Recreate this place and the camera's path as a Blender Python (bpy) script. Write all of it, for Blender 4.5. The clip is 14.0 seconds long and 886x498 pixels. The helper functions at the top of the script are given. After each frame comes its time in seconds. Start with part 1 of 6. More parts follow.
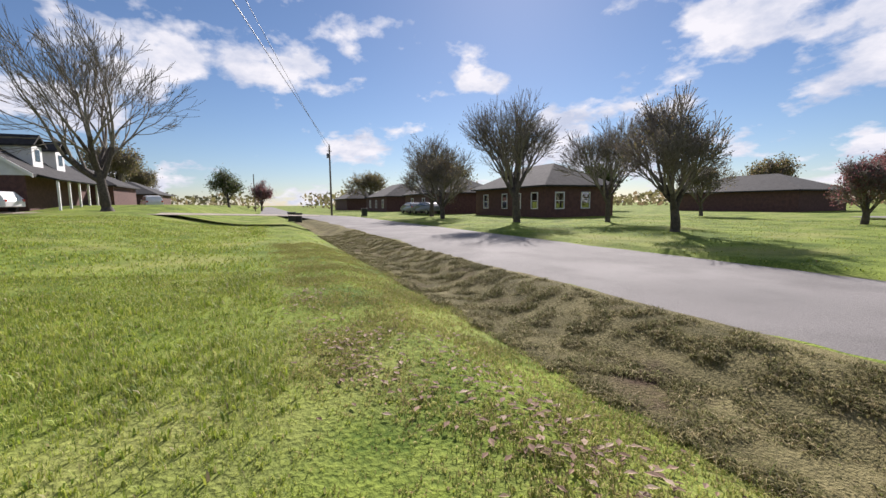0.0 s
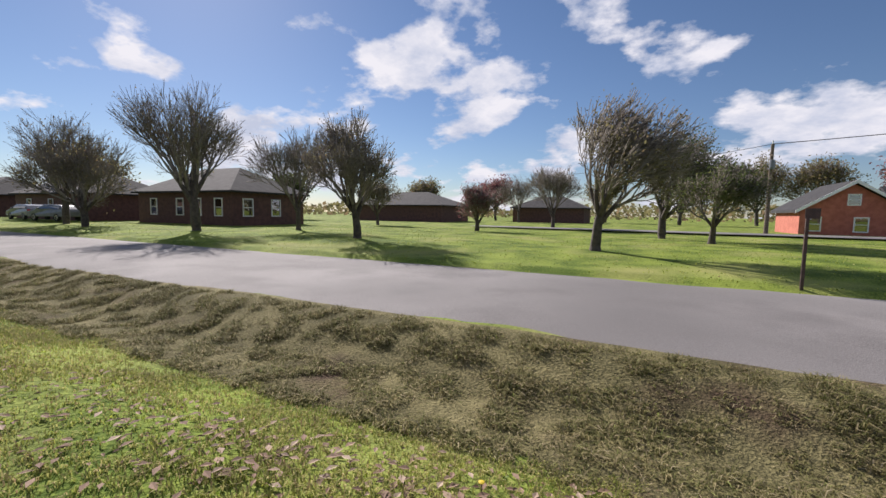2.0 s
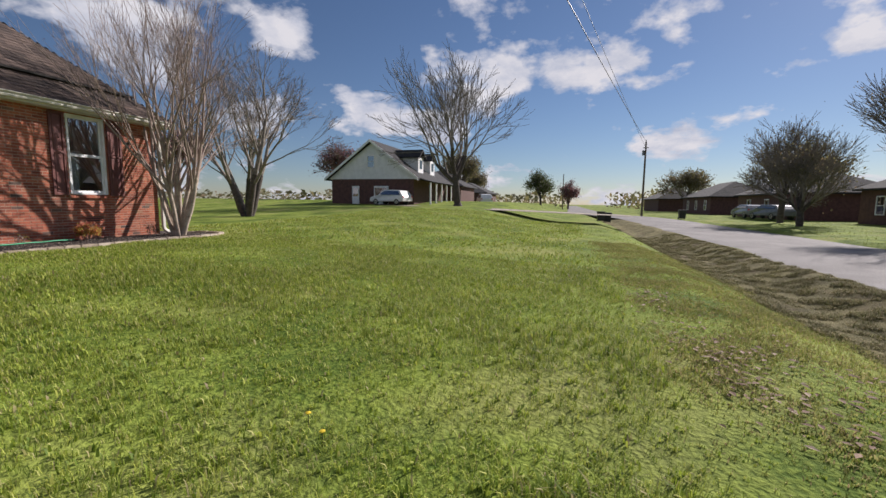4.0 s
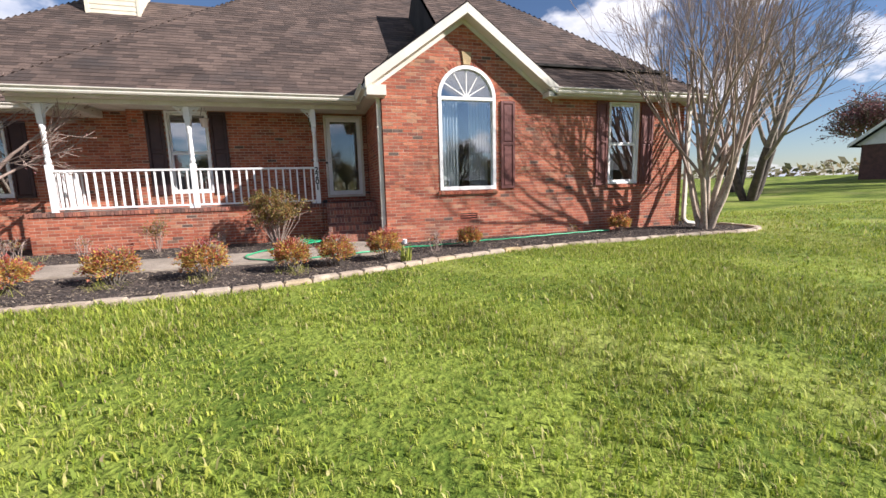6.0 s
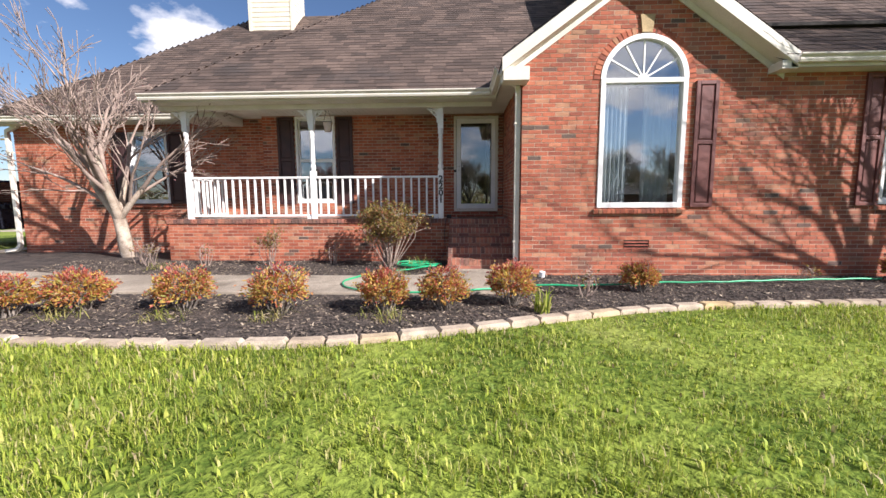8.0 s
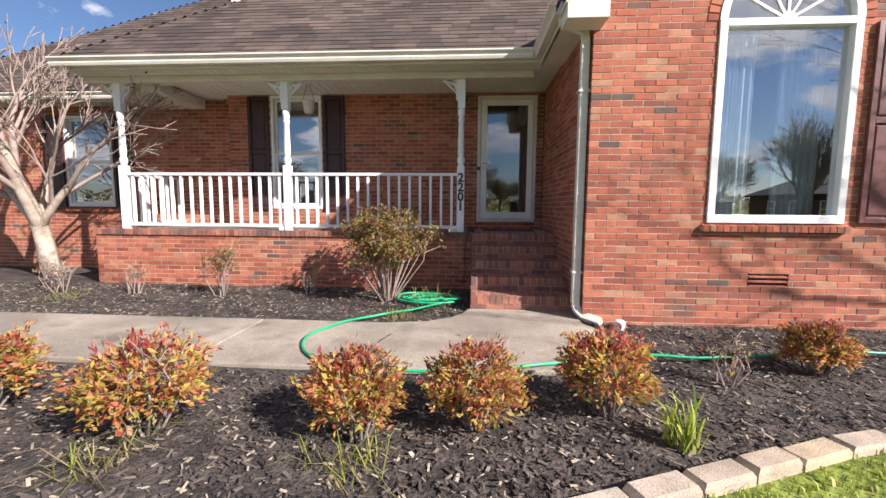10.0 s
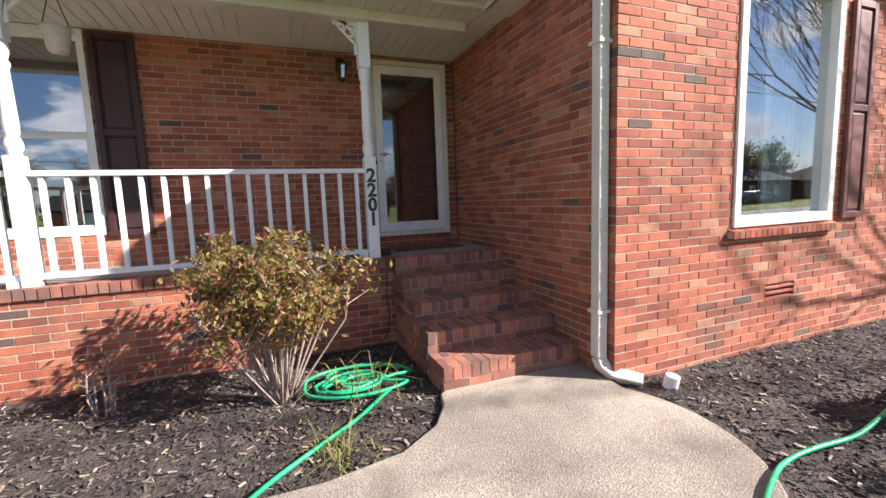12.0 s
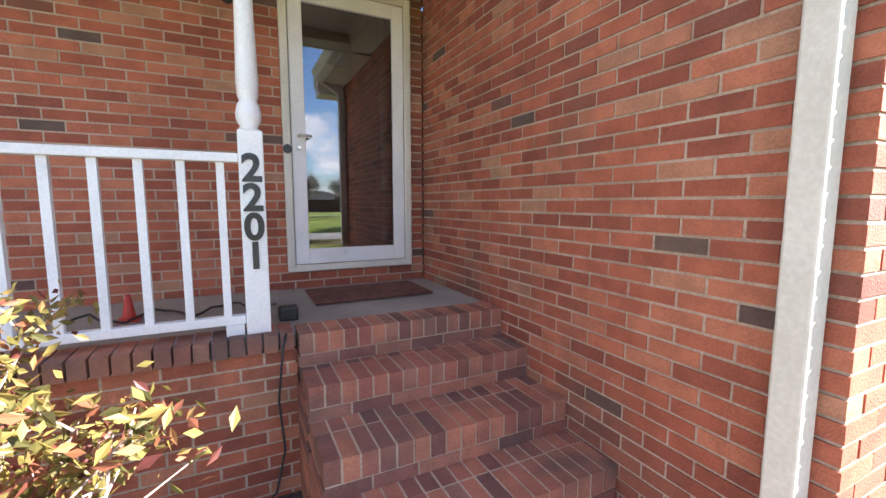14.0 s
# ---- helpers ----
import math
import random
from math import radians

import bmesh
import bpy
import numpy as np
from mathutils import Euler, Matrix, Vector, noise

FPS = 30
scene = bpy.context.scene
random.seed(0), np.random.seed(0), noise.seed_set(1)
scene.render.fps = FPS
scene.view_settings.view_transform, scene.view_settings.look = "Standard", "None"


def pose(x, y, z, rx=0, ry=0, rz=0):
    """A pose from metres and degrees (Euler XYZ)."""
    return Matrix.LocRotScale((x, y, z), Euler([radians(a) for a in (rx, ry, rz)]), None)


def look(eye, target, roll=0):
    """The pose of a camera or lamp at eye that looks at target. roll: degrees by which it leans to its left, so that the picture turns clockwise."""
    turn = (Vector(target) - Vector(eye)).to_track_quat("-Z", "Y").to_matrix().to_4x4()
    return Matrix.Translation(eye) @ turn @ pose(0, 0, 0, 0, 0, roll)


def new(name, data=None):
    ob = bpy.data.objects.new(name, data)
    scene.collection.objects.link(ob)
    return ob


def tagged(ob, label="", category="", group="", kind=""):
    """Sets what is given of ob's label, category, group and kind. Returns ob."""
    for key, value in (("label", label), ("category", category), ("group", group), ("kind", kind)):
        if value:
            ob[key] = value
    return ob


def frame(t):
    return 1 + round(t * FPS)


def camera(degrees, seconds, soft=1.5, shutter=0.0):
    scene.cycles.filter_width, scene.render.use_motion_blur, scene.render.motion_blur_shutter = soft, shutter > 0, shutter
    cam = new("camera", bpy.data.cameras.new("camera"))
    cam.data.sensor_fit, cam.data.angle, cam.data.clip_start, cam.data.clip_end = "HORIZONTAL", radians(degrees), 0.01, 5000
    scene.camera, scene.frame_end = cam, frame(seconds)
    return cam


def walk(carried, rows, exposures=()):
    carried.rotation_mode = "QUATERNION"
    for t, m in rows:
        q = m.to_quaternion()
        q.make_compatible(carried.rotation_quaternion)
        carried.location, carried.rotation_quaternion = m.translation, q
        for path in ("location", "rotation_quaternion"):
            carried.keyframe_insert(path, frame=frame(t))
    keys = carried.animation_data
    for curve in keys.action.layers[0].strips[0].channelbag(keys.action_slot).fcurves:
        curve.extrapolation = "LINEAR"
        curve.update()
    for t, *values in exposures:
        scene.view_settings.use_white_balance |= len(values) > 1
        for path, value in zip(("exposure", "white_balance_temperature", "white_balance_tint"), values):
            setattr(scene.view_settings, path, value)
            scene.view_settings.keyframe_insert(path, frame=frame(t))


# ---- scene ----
EXPOSURES = [(0, 0.75, 6200, 18), (2.8, 0.55, 6200, 18), (4.2, 0.38, 6200, 18), (6.3, 1.05, 6150, 18), (10, 1.12, 6150, 18), (11.2, 1.22, 6150, 18), (12.5, 1.75, 6100, 18), (14, 2.82, 6050, 18)]
cam = camera(93.6, 14.0)
PATH = [
    (0, (-1.58, -12.64, 1), (0.249, -13.42, 0.784), -0.6),
    (0.5, (-1.68, -12.71, 0.98), (-0.138, -13.966, 0.767), 0.1),
    (1, (-1.69, -12.69, 0.97), (-0.491, -14.279, 0.771), 0.7),
    (1.5, (-1.7, -12.67, 0.97), (-0.788, -14.441, 0.789), 0.7),
    (2, (-1.7, -12.68, 0.97), (-0.816, -14.466, 0.799), 0.9),
    (2.5, (-1.67, -12.63, 0.98), (-0.307, -14.086, 0.83), 1.1),
    (3, (-1.63, -12.46, 0.98), (0.199, -13.255, 0.827), 0.7),
    (3.5, (-1.7, -12.14, 0.99), (0.29, -12.217, 0.802), 0.9),
    (4, (-1.812, -11.853, 1.003), (0.094, -11.288, 0.782), 0.7),
    (4.2, (-1.79, -11.62, 1.02), (0.039, -10.847, 0.78), 0.3),
    (6.3, (-1.352, -8.524, 1.157), (-0.993, -6.579, 0.861), -1.7),
    (6.5, (-1.33, -8.325, 1.141), (-1.088, -6.361, 0.848), -1.8),
    (7, (-1.175, -7.858, 1.157), (-1.172, -5.877, 0.878), -1.7),
    (7.5, (-1.022, -7.381, 1.185), (-1.094, -5.398, 0.937), -0.8),
    (7.7, (-0.985, -7.158, 1.184), (-1.056, -5.173, 0.947), -0.5),
    (9.8, (-1.102, -4.718, 1.208), (-1.264, -2.736, 0.993), 0.9),
    (10, (-1.203, -4.475, 1.21), (-1.337, -2.49, 1.006), 0.4),
    (10.5, (-1.558, -3.909, 1.236), (-1.545, -1.919, 1.037), 0),
    (11, (-1.865, -3.368, 1.273), (-1.649, -1.391, 1.062), -0.7),
    (11.5, (-2.127, -2.786, 1.316), (-1.657, -0.855, 1.093), -1.5),
    (12, (-2.209, -2.3, 1.365), (-1.492, -0.447, 1.135), -2.1),
    (12.5, (-2.253, -1.717, 1.374), (-1.226, -0.01, 1.197), -2.4),
    (13, (-2.034, -1.267, 1.474), (-0.935, 0.389, 1.251), -2.5),
    (13.3, (-1.869, -1.114, 1.484), (-0.84, 0.588, 1.27), -0.7),
    (13.5, (-1.796, -0.908, 1.501), (-0.809, 0.814, 1.251), -0.2),
    (14, (-1.44, -0.471, 1.466), (-0.56, 1.312, 1.248), -0),
]
walk(cam, [(t, look(e, g, r)) for t, e, g, r in PATH], exposures=EXPOSURES)

# ---- light ----
SUN_AZ, SUN_EL = radians(-33.0), radians(32.0)  # azimuth from +x towards +y
sun_dir = Vector((math.cos(SUN_AZ) * math.cos(SUN_EL), math.sin(SUN_AZ) * math.cos(SUN_EL), math.sin(SUN_EL)))
sun_data = bpy.data.lights.new("sun", "SUN")
sun_data.energy, sun_data.angle, sun_data.color = 5.0, radians(0.6), (1.0, 0.93, 0.82)
sun = new("sun", sun_data)
sun.matrix_world = look(sun_dir * 200, (0, 0, 0))

world = bpy.data.worlds.new("sky")
scene.world = world
world.use_nodes = True
wt = world.node_tree
wt.nodes.clear()


def wn(kind, **values):
    n = wt.nodes.new(kind)
    for k, v in values.items():
        n.inputs[k].default_value = v
    return n


w_out, w_bg, w_bg2, w_mix = wn("ShaderNodeOutputWorld"), wn("ShaderNodeBackground"), wn("ShaderNodeBackground"), wn("ShaderNodeMixShader")
w_sky = wn("ShaderNodeTexSky")
w_sky.sky_type, w_sky.sun_disc = "NISHITA", False
w_sky.sun_elevation, w_sky.sun_rotation = SUN_EL, math.pi / 2 - SUN_AZ
w_sky.air_density, w_sky.dust_density, w_sky.ozone_density = 1.0, 0.15, 4.0
w_bg.inputs["Strength"].default_value = 0.05
w_bg2.inputs["Strength"].default_value = 0.56
# fair-weather cumulus on a flat layer above the place
w_tc, w_sep, w_add, w_com = wn("ShaderNodeTexCoord"), wn("ShaderNodeSeparateXYZ"), wn("ShaderNodeMath"), wn("ShaderNodeCombineXYZ")
w_add.operation = "ADD"
w_add.inputs[1].default_value = 0.32
w_com.inputs[2].default_value = 3.7
w_dx, w_dy = wn("ShaderNodeMath"), wn("ShaderNodeMath")
w_dx.operation = w_dy.operation = "DIVIDE"
w_n1, w_n2 = wn("ShaderNodeTexNoise", Scale=2.5, Detail=9.0, Roughness=0.55), wn("ShaderNodeTexNoise", Scale=5.2, Detail=6.0, Roughness=0.6)
w_ramp, w_tint = wn("ShaderNodeValToRGB"), wn("ShaderNodeValToRGB")
w_ramp.color_ramp.elements[0].position, w_ramp.color_ramp.elements[1].position = 0.515, 0.585
w_tint.color_ramp.elements[0].position, w_tint.color_ramp.elements[1].position = 0.35, 0.62
w_tint.color_ramp.elements[0].color, w_tint.color_ramp.elements[1].color = (0.62, 0.68, 0.78, 1), (1.0, 0.99, 0.97, 1)
L = wt.links.new
L(w_tc.outputs["Generated"], w_sep.inputs[0])
L(w_sep.outputs["Z"], w_add.inputs[0])
for dv, ax in ((w_dx, "X"), (w_dy, "Y")):
    L(w_sep.outputs[ax], dv.inputs[0])
    L(w_add.outputs[0], dv.inputs[1])
L(w_dx.outputs[0], w_com.inputs[0])
L(w_dy.outputs[0], w_com.inputs[1])
w_com.inputs[2].default_value = 3.7
for nn in (w_n1, w_n2):
    L(w_com.outputs[0], nn.inputs["Vector"])
L(w_n1.outputs["Fac"], w_ramp.inputs[0])
L(w_n2.outputs["Fac"], w_tint.inputs[0])
L(w_sky.outputs[0], w_bg.inputs["Color"])
L(w_tint.outputs[0], w_bg2.inputs["Color"])
L(w_ramp.outputs[0], w_mix.inputs[0])
L(w_bg.outputs[0], w_mix.inputs[1])
L(w_bg2.outputs[0], w_mix.inputs[2])
L(w_mix.outputs[0], w_out.inputs[0])


# ---- materials ----
def material(name, c1, c2, rough=0.7, scale=8.0, fine=60.0, bump=0.3, metal=0.0, rnd="", rnd_stops=(), stain=None, spec=0.5, depth=0.01, thin=0.0):
    """Two-scale noise between two colours; rnd: 'object' or 'island' picks among rnd_stops per piece."""
    m = bpy.data.materials.new(name)
    m.use_nodes = True
    nt = m.node_tree
    b = nt.nodes["Principled BSDF"]
    b.inputs["Roughness"].default_value, b.inputs["Metallic"].default_value = rough, metal
    b.inputs["Specular IOR Level"].default_value = spec
    geo = nt.nodes.new("ShaderNodeNewGeometry")
    n1, n2 = nt.nodes.new("ShaderNodeTexNoise"), nt.nodes.new("ShaderNodeTexNoise")
    for n, sc in ((n1, scale), (n2, fine)):
        n.inputs["Scale"].default_value, n.inputs["Detail"].default_value = sc, 5.0
        nt.links.new(geo.outputs["Position"], n.inputs["Vector"])
    add = nt.nodes.new("ShaderNodeMath")
    add.operation = "MULTIPLY_ADD"
    add.inputs[1].default_value = 0.45
    nt.links.new(n2.outputs["Fac"], add.inputs[0])
    mul = nt.nodes.new("ShaderNodeMath")
    mul.operation = "MULTIPLY"
    mul.inputs[1].default_value = 0.55
    nt.links.new(n1.outputs["Fac"], mul.inputs[0])
    nt.links.new(mul.outputs[0], add.inputs[2])
    ramp = nt.nodes.new("ShaderNodeValToRGB")
    ramp.color_ramp.elements[0].position, ramp.color_ramp.elements[1].position = 0.415, 0.585
    ramp.color_ramp.elements[0].color, ramp.color_ramp.elements[1].color = (*c1, 1), (*c2, 1)
    nt.links.new(add.outputs[0], ramp.inputs[0])
    col = ramp.outputs[0]
    if rnd:
        r2 = nt.nodes.new("ShaderNodeValToRGB")
        r2.color_ramp.interpolation = "LINEAR"
        stops = list(rnd_stops)
        while len(r2.color_ramp.elements) < len(stops):
            r2.color_ramp.elements.new(0.5)
        for e, (p, c) in zip(r2.color_ramp.elements, stops):
            e.position = p
        for e, (p, c) in zip(r2.color_ramp.elements, stops):
            e.color = (*c, 1)
        if rnd == "object":
            src = nt.nodes.new("ShaderNodeObjectInfo").outputs["Random"]
        else:
            src = geo.outputs["Random Per Island"]
        nt.links.new(src, r2.inputs[0])
        mx = nt.nodes.new("ShaderNodeMix")
        mx.data_type, mx.blend_type = "RGBA", "MULTIPLY"
        mx.inputs[0].default_value = 1.0
        nt.links.new(r2.outputs[0], mx.inputs[6])
        nt.links.new(col, mx.inputs[7])
        col = mx.outputs[2]
    if stain:
        c3, sc, lo, hi = stain
        n3, r3, mx = nt.nodes.new("ShaderNodeTexNoise"), nt.nodes.new("ShaderNodeMapRange"), nt.nodes.new("ShaderNodeMix")
        n3.inputs["Scale"].default_value, n3.inputs["Detail"].default_value = sc, 6.0
        nt.links.new(geo.outputs["Position"], n3.inputs["Vector"])
        r3.inputs[1].default_value, r3.inputs[2].default_value = lo, hi
        nt.links.new(n3.outputs["Fac"], r3.inputs[0])
        mx.data_type = "RGBA"
        nt.links.new(r3.outputs[0], mx.inputs[0])
        nt.links.new(col, mx.inputs[6])
        mx.inputs[7].default_value = (*c3, 1)
        col = mx.outputs[2]
    nt.links.new(col, b.inputs["Base Color"])
    if bump:
        bp = nt.nodes.new("ShaderNodeBump")
        bp.inputs["Strength"].default_value, bp.inputs["Distance"].default_value = bump, depth
        nt.links.new(n2.outputs["Fac"], bp.inputs["Height"])
        nt.links.new(bp.outputs[0], b.inputs["Normal"])
    if thin:
        tr, mxs = nt.nodes.new("ShaderNodeBsdfTranslucent"), nt.nodes.new("ShaderNodeMixShader")
        mxs.inputs[0].default_value = thin
        nt.links.new(col, tr.inputs["Color"])
        nt.links.new(b.outputs[0], mxs.inputs[1])
        nt.links.new(tr.outputs[0], mxs.inputs[2])
        nt.links.new(mxs.outputs[0], nt.nodes["Material Output"].inputs["Surface"])
    return m


BRICKS = [(0.0, (0.12, 0.075, 0.06)), (0.010, (0.16, 0.085, 0.065)), (0.013, (0.27, 0.075, 0.045)), (0.3, (0.38, 0.105, 0.056)), (0.65, (0.46, 0.135, 0.071)), (0.9, (0.52, 0.182, 0.098)), (0.985, (0.46, 0.24, 0.14)), (0.991, (0.14, 0.09, 0.07)), (1.0, (0.11, 0.075, 0.06))]
DARK_BRICKS = [(0.0, (0.17, 0.085, 0.07)), (0.35, (0.36, 0.13, 0.09)), (0.75, (0.5, 0.2, 0.12)), (1.0, (0.3, 0.15, 0.11))]
W1, W2 = (0.72, 0.72, 0.72), (1.0, 1.0, 1.0)
brick_one = material("brick_single", W1, W2, 0.85, 9, 130, 0.5, rnd="object", rnd_stops=BRICKS, stain=((0.13, 0.085, 0.06), 1.6, 0.53, 0.85))
brick_many = material("brick_joined", W1, W2, 0.85, 9, 130, 0.5, rnd="island", rnd_stops=BRICKS, stain=((0.13, 0.085, 0.06), 1.6, 0.53, 0.85))
step_brick = material("brick_worn", W1, W2, 0.8, 8, 110, 0.6, rnd="object", rnd_stops=DARK_BRICKS, stain=((0.12, 0.09, 0.075), 2.2, 0.5, 0.75))
mortar = material("mortar", (0.36, 0.27, 0.2), (0.52, 0.41, 0.315), 0.95, 3, 90, 0.5)
shingle_mat = material("asphalt_shingle", (0.6, 0.6, 0.6), (1, 1, 1), 0.95, 1.2, 140, 0.6, rnd="island",
                       rnd_stops=[(0.0, (0.06, 0.042, 0.035)), (0.5, (0.1, 0.07, 0.057)), (1.0, (0.145, 0.102, 0.082))], stain=((0.05, 0.042, 0.04), 0.9, 0.55, 0.8))
dark_shingle = material("dark_shingle", (0.018, 0.018, 0.02), (0.04, 0.038, 0.04), 0.95, 2, 40, 0.4)
trim_cream = material("cream_paint", (0.6, 0.57, 0.49), (0.7, 0.67, 0.59), 0.55, 2.5, 60, 0.08)
white_paint = material("white_paint", (0.74, 0.74, 0.73), (0.84, 0.84, 0.83), 0.45, 3, 80, 0.1, stain=((0.5, 0.47, 0.42), 5.0, 0.66, 0.9))
soffit_mat = material("soffit_vinyl", (0.62, 0.6, 0.52), (0.7, 0.68, 0.6), 0.6, 2, 40, 0.05)
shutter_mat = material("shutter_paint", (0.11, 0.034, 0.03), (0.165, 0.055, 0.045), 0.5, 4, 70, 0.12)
# darker tone of the shutter maroon, for the porch and wing walls
shutter_dark = material("shutter_darker_tone", (0.035, 0.014, 0.016), (0.055, 0.022, 0.022), 0.5, 4, 70, 0.12)
siding_mat = material("siding", (0.66, 0.6, 0.46), (0.76, 0.7, 0.56), 0.6, 2, 50, 0.05)
white_siding = material("white_siding", (0.7, 0.7, 0.7), (0.8, 0.8, 0.8), 0.6, 2, 50, 0.05)
concrete = material("concrete", (0.22, 0.185, 0.145), (0.46, 0.395, 0.315), 0.9, 1.3, 110, 0.9, stain=((0.17, 0.14, 0.105), 2.6, 0.5, 0.72))
porch_floor_mat = material("porch_concrete", (0.24, 0.22, 0.2), (0.34, 0.31, 0.28), 0.85, 2, 100, 0.3)
edging_mat = material("edging_stone", (0.6, 0.6, 0.6), (1, 1, 1), 0.9, 5, 120, 0.5, rnd="object", rnd_stops=[(0.0, (0.42, 0.33, 0.24)), (0.7, (0.55, 0.46, 0.36)), (0.9, (0.55, 0.4, 0.2)), (1.0, (0.5, 0.45, 0.4))])
asphalt = material("worn_asphalt", (0.13, 0.12, 0.115), (0.235, 0.22, 0.21), 0.9, 0.6, 60, 0.8, stain=((0.12, 0.112, 0.108), 0.3, 0.45, 0.75))
grass_soil = material("lawn", (0.075, 0.12, 0.018), (0.23, 0.29, 0.05), 0.95, 0.7, 22, 0.9, stain=((0.30, 0.30, 0.10), 0.33, 0.5, 0.75), spec=0.1, depth=0.04)
dry_grass = material("dry_grass", (0.1, 0.09, 0.042), (0.24, 0.21, 0.1), 0.95, 1.2, 35, 1.0, stain=((0.09, 0.062, 0.04), 0.9, 0.55, 0.72), spec=0.1, depth=0.04)
mulch_mat = material("mulch_bed", (0.02, 0.016, 0.014), (0.09, 0.07, 0.058), 0.9, 5, 45, 1.0, depth=0.03)
chip_mat = material("mulch_chip", (0.7, 0.7, 0.7), (1, 1, 1), 0.85, 30, 90, 0.2, rnd="island", rnd_stops=[(0.0, (0.03, 0.024, 0.021)), (0.5, (0.09, 0.07, 0.06)), (0.82, (0.17, 0.135, 0.11)), (0.94, (0.4, 0.32, 0.23)), (1.0, (0.5, 0.42, 0.32))])
blade_mat = material("grass_blade", (0.75, 0.75, 0.75), (1, 1, 1), 0.6, 0.8, 14, 0.0, rnd="island", rnd_stops=[(0.0, (0.12, 0.2, 0.025)), (0.45, (0.34, 0.43, 0.05)), (0.8, (0.52, 0.55, 0.10)), (0.92, (0.55, 0.52, 0.2)), (1.0, (0.42, 0.33, 0.2))], spec=0.3, thin=0.36)
ditch_blade = material("ditch_blade", (0.7, 0.7, 0.7), (1, 1, 1), 0.85, 1.1, 14, 0.0, rnd="island", rnd_stops=[(0.0, (0.12, 0.13, 0.04)), (0.4, (0.23, 0.22, 0.085)), (0.8, (0.36, 0.3, 0.15)), (0.95, (0.48, 0.4, 0.25)), (1.0, (0.27, 0.33, 0.07))], spec=0.15, thin=0.3)
dry_blade = material("dry_blade", (0.75, 0.75, 0.75), (1, 1, 1), 0.8, 0.8, 14, 0.0, rnd="island", rnd_stops=[(0.0, (0.24, 0.29, 0.05)), (0.5, (0.4, 0.4, 0.11)), (0.85, (0.52, 0.45, 0.2)), (1.0, (0.33, 0.21, 0.13))], spec=0.15, thin=0.4)
bark_grey = material("grey_bark", (0.14, 0.12, 0.10), (0.27, 0.235, 0.2), 0.9, 6, 60, 0.6)
bark_dark = material("dark_bark", (0.05, 0.04, 0.035), (0.105, 0.085, 0.07), 0.9, 6, 60, 0.6)
bark_pale = material("pale_bark", (0.30, 0.24, 0.185), (0.5, 0.42, 0.335), 0.8, 4, 40, 0.3, stain=((0.2, 0.15, 0.11), 7.0, 0.52, 0.75))
twig_pale = material("pale_twig", (0.24, 0.18, 0.15), (0.36, 0.28, 0.235), 0.85, 6, 40, 0.2)
leaf_bud = material("bud_leaf", (0.7, 0.7, 0.7), (1, 1, 1), 0.7, 3, 20, 0.0, rnd="island", rnd_stops=[(0.0, (0.14, 0.13, 0.06)), (0.6, (0.22, 0.2, 0.09)), (1.0, (0.26, 0.18, 0.11))], thin=0.5)
leaf_green = material("green_leaf", (0.7, 0.7, 0.7), (1, 1, 1), 0.7, 3, 20, 0.0, rnd="island", rnd_stops=[(0.0, (0.06, 0.08, 0.03)), (0.6, (0.10, 0.13, 0.045)), (1.0, (0.16, 0.17, 0.06))], thin=0.5)
leaf_purple = material("purple_leaf", (0.7, 0.7, 0.7), (1, 1, 1), 0.7, 3, 20, 0.0, rnd="island", rnd_stops=[(0.0, (0.14, 0.06, 0.06)), (1.0, (0.34, 0.16, 0.16))], thin=0.5)
leaf_autumn = material("nandina_leaf", (0.75, 0.75, 0.75), (1, 1, 1), 0.5, 4, 20, 0.0, rnd="island",
                       rnd_stops=[(0.0, (0.3, 0.05, 0.045)), (0.18, (0.55, 0.15, 0.09)), (0.38, (0.68, 0.36, 0.11)), (0.75, (0.62, 0.5, 0.10)), (0.88, (0.34, 0.37, 0.08)), (1.0, (0.75, 0.42, 0.3))], thin=0.5)
leaf_red = material("nandina_tip", (0.75, 0.75, 0.75), (1, 1, 1), 0.5, 4, 20, 0.0, rnd="island",
                    rnd_stops=[(0.0, (0.26, 0.035, 0.04)), (0.4, (0.5, 0.11, 0.09)), (0.75, (0.62, 0.24, 0.16)), (1.0, (0.7, 0.4, 0.27))], thin=0.5)
leaf_olive = material("olive_leaf", (0.75, 0.75, 0.75), (1, 1, 1), 0.5, 4, 20, 0.0, rnd="island",
                      rnd_stops=[(0.0, (0.1, 0.1, 0.03)), (0.35, (0.26, 0.22, 0.06)), (0.62, (0.45, 0.35, 0.1)), (0.82, (0.36, 0.14, 0.07)), (1.0, (0.16, 0.045, 0.04))], thin=0.5)
black_metal = material("black_metal", (0.02, 0.02, 0.02), (0.04, 0.04, 0.04), 0.4, 5, 60, 0.1)
black_plastic = material("black_plastic", (0.015, 0.016, 0.017), (0.03, 0.03, 0.032), 0.5, 5, 60, 0.1)
steel = material("steel", (0.5, 0.48, 0.42), (0.65, 0.62, 0.55), 0.3, 5, 60, 0.05, metal=1.0)
hose_mat = material("green_hose", (0.01, 0.28, 0.12), (0.02, 0.42, 0.19), 0.4, 6, 60, 0.05)
mat_fabric = material("door_mat_fabric", (0.09, 0.035, 0.028), (0.17, 0.07, 0.05), 0.95, 15, 120, 0.7)
curtain_mat = material("curtain", (0.36, 0.4, 0.42), (0.5, 0.54, 0.56), 0.9, 3, 50, 0.1)
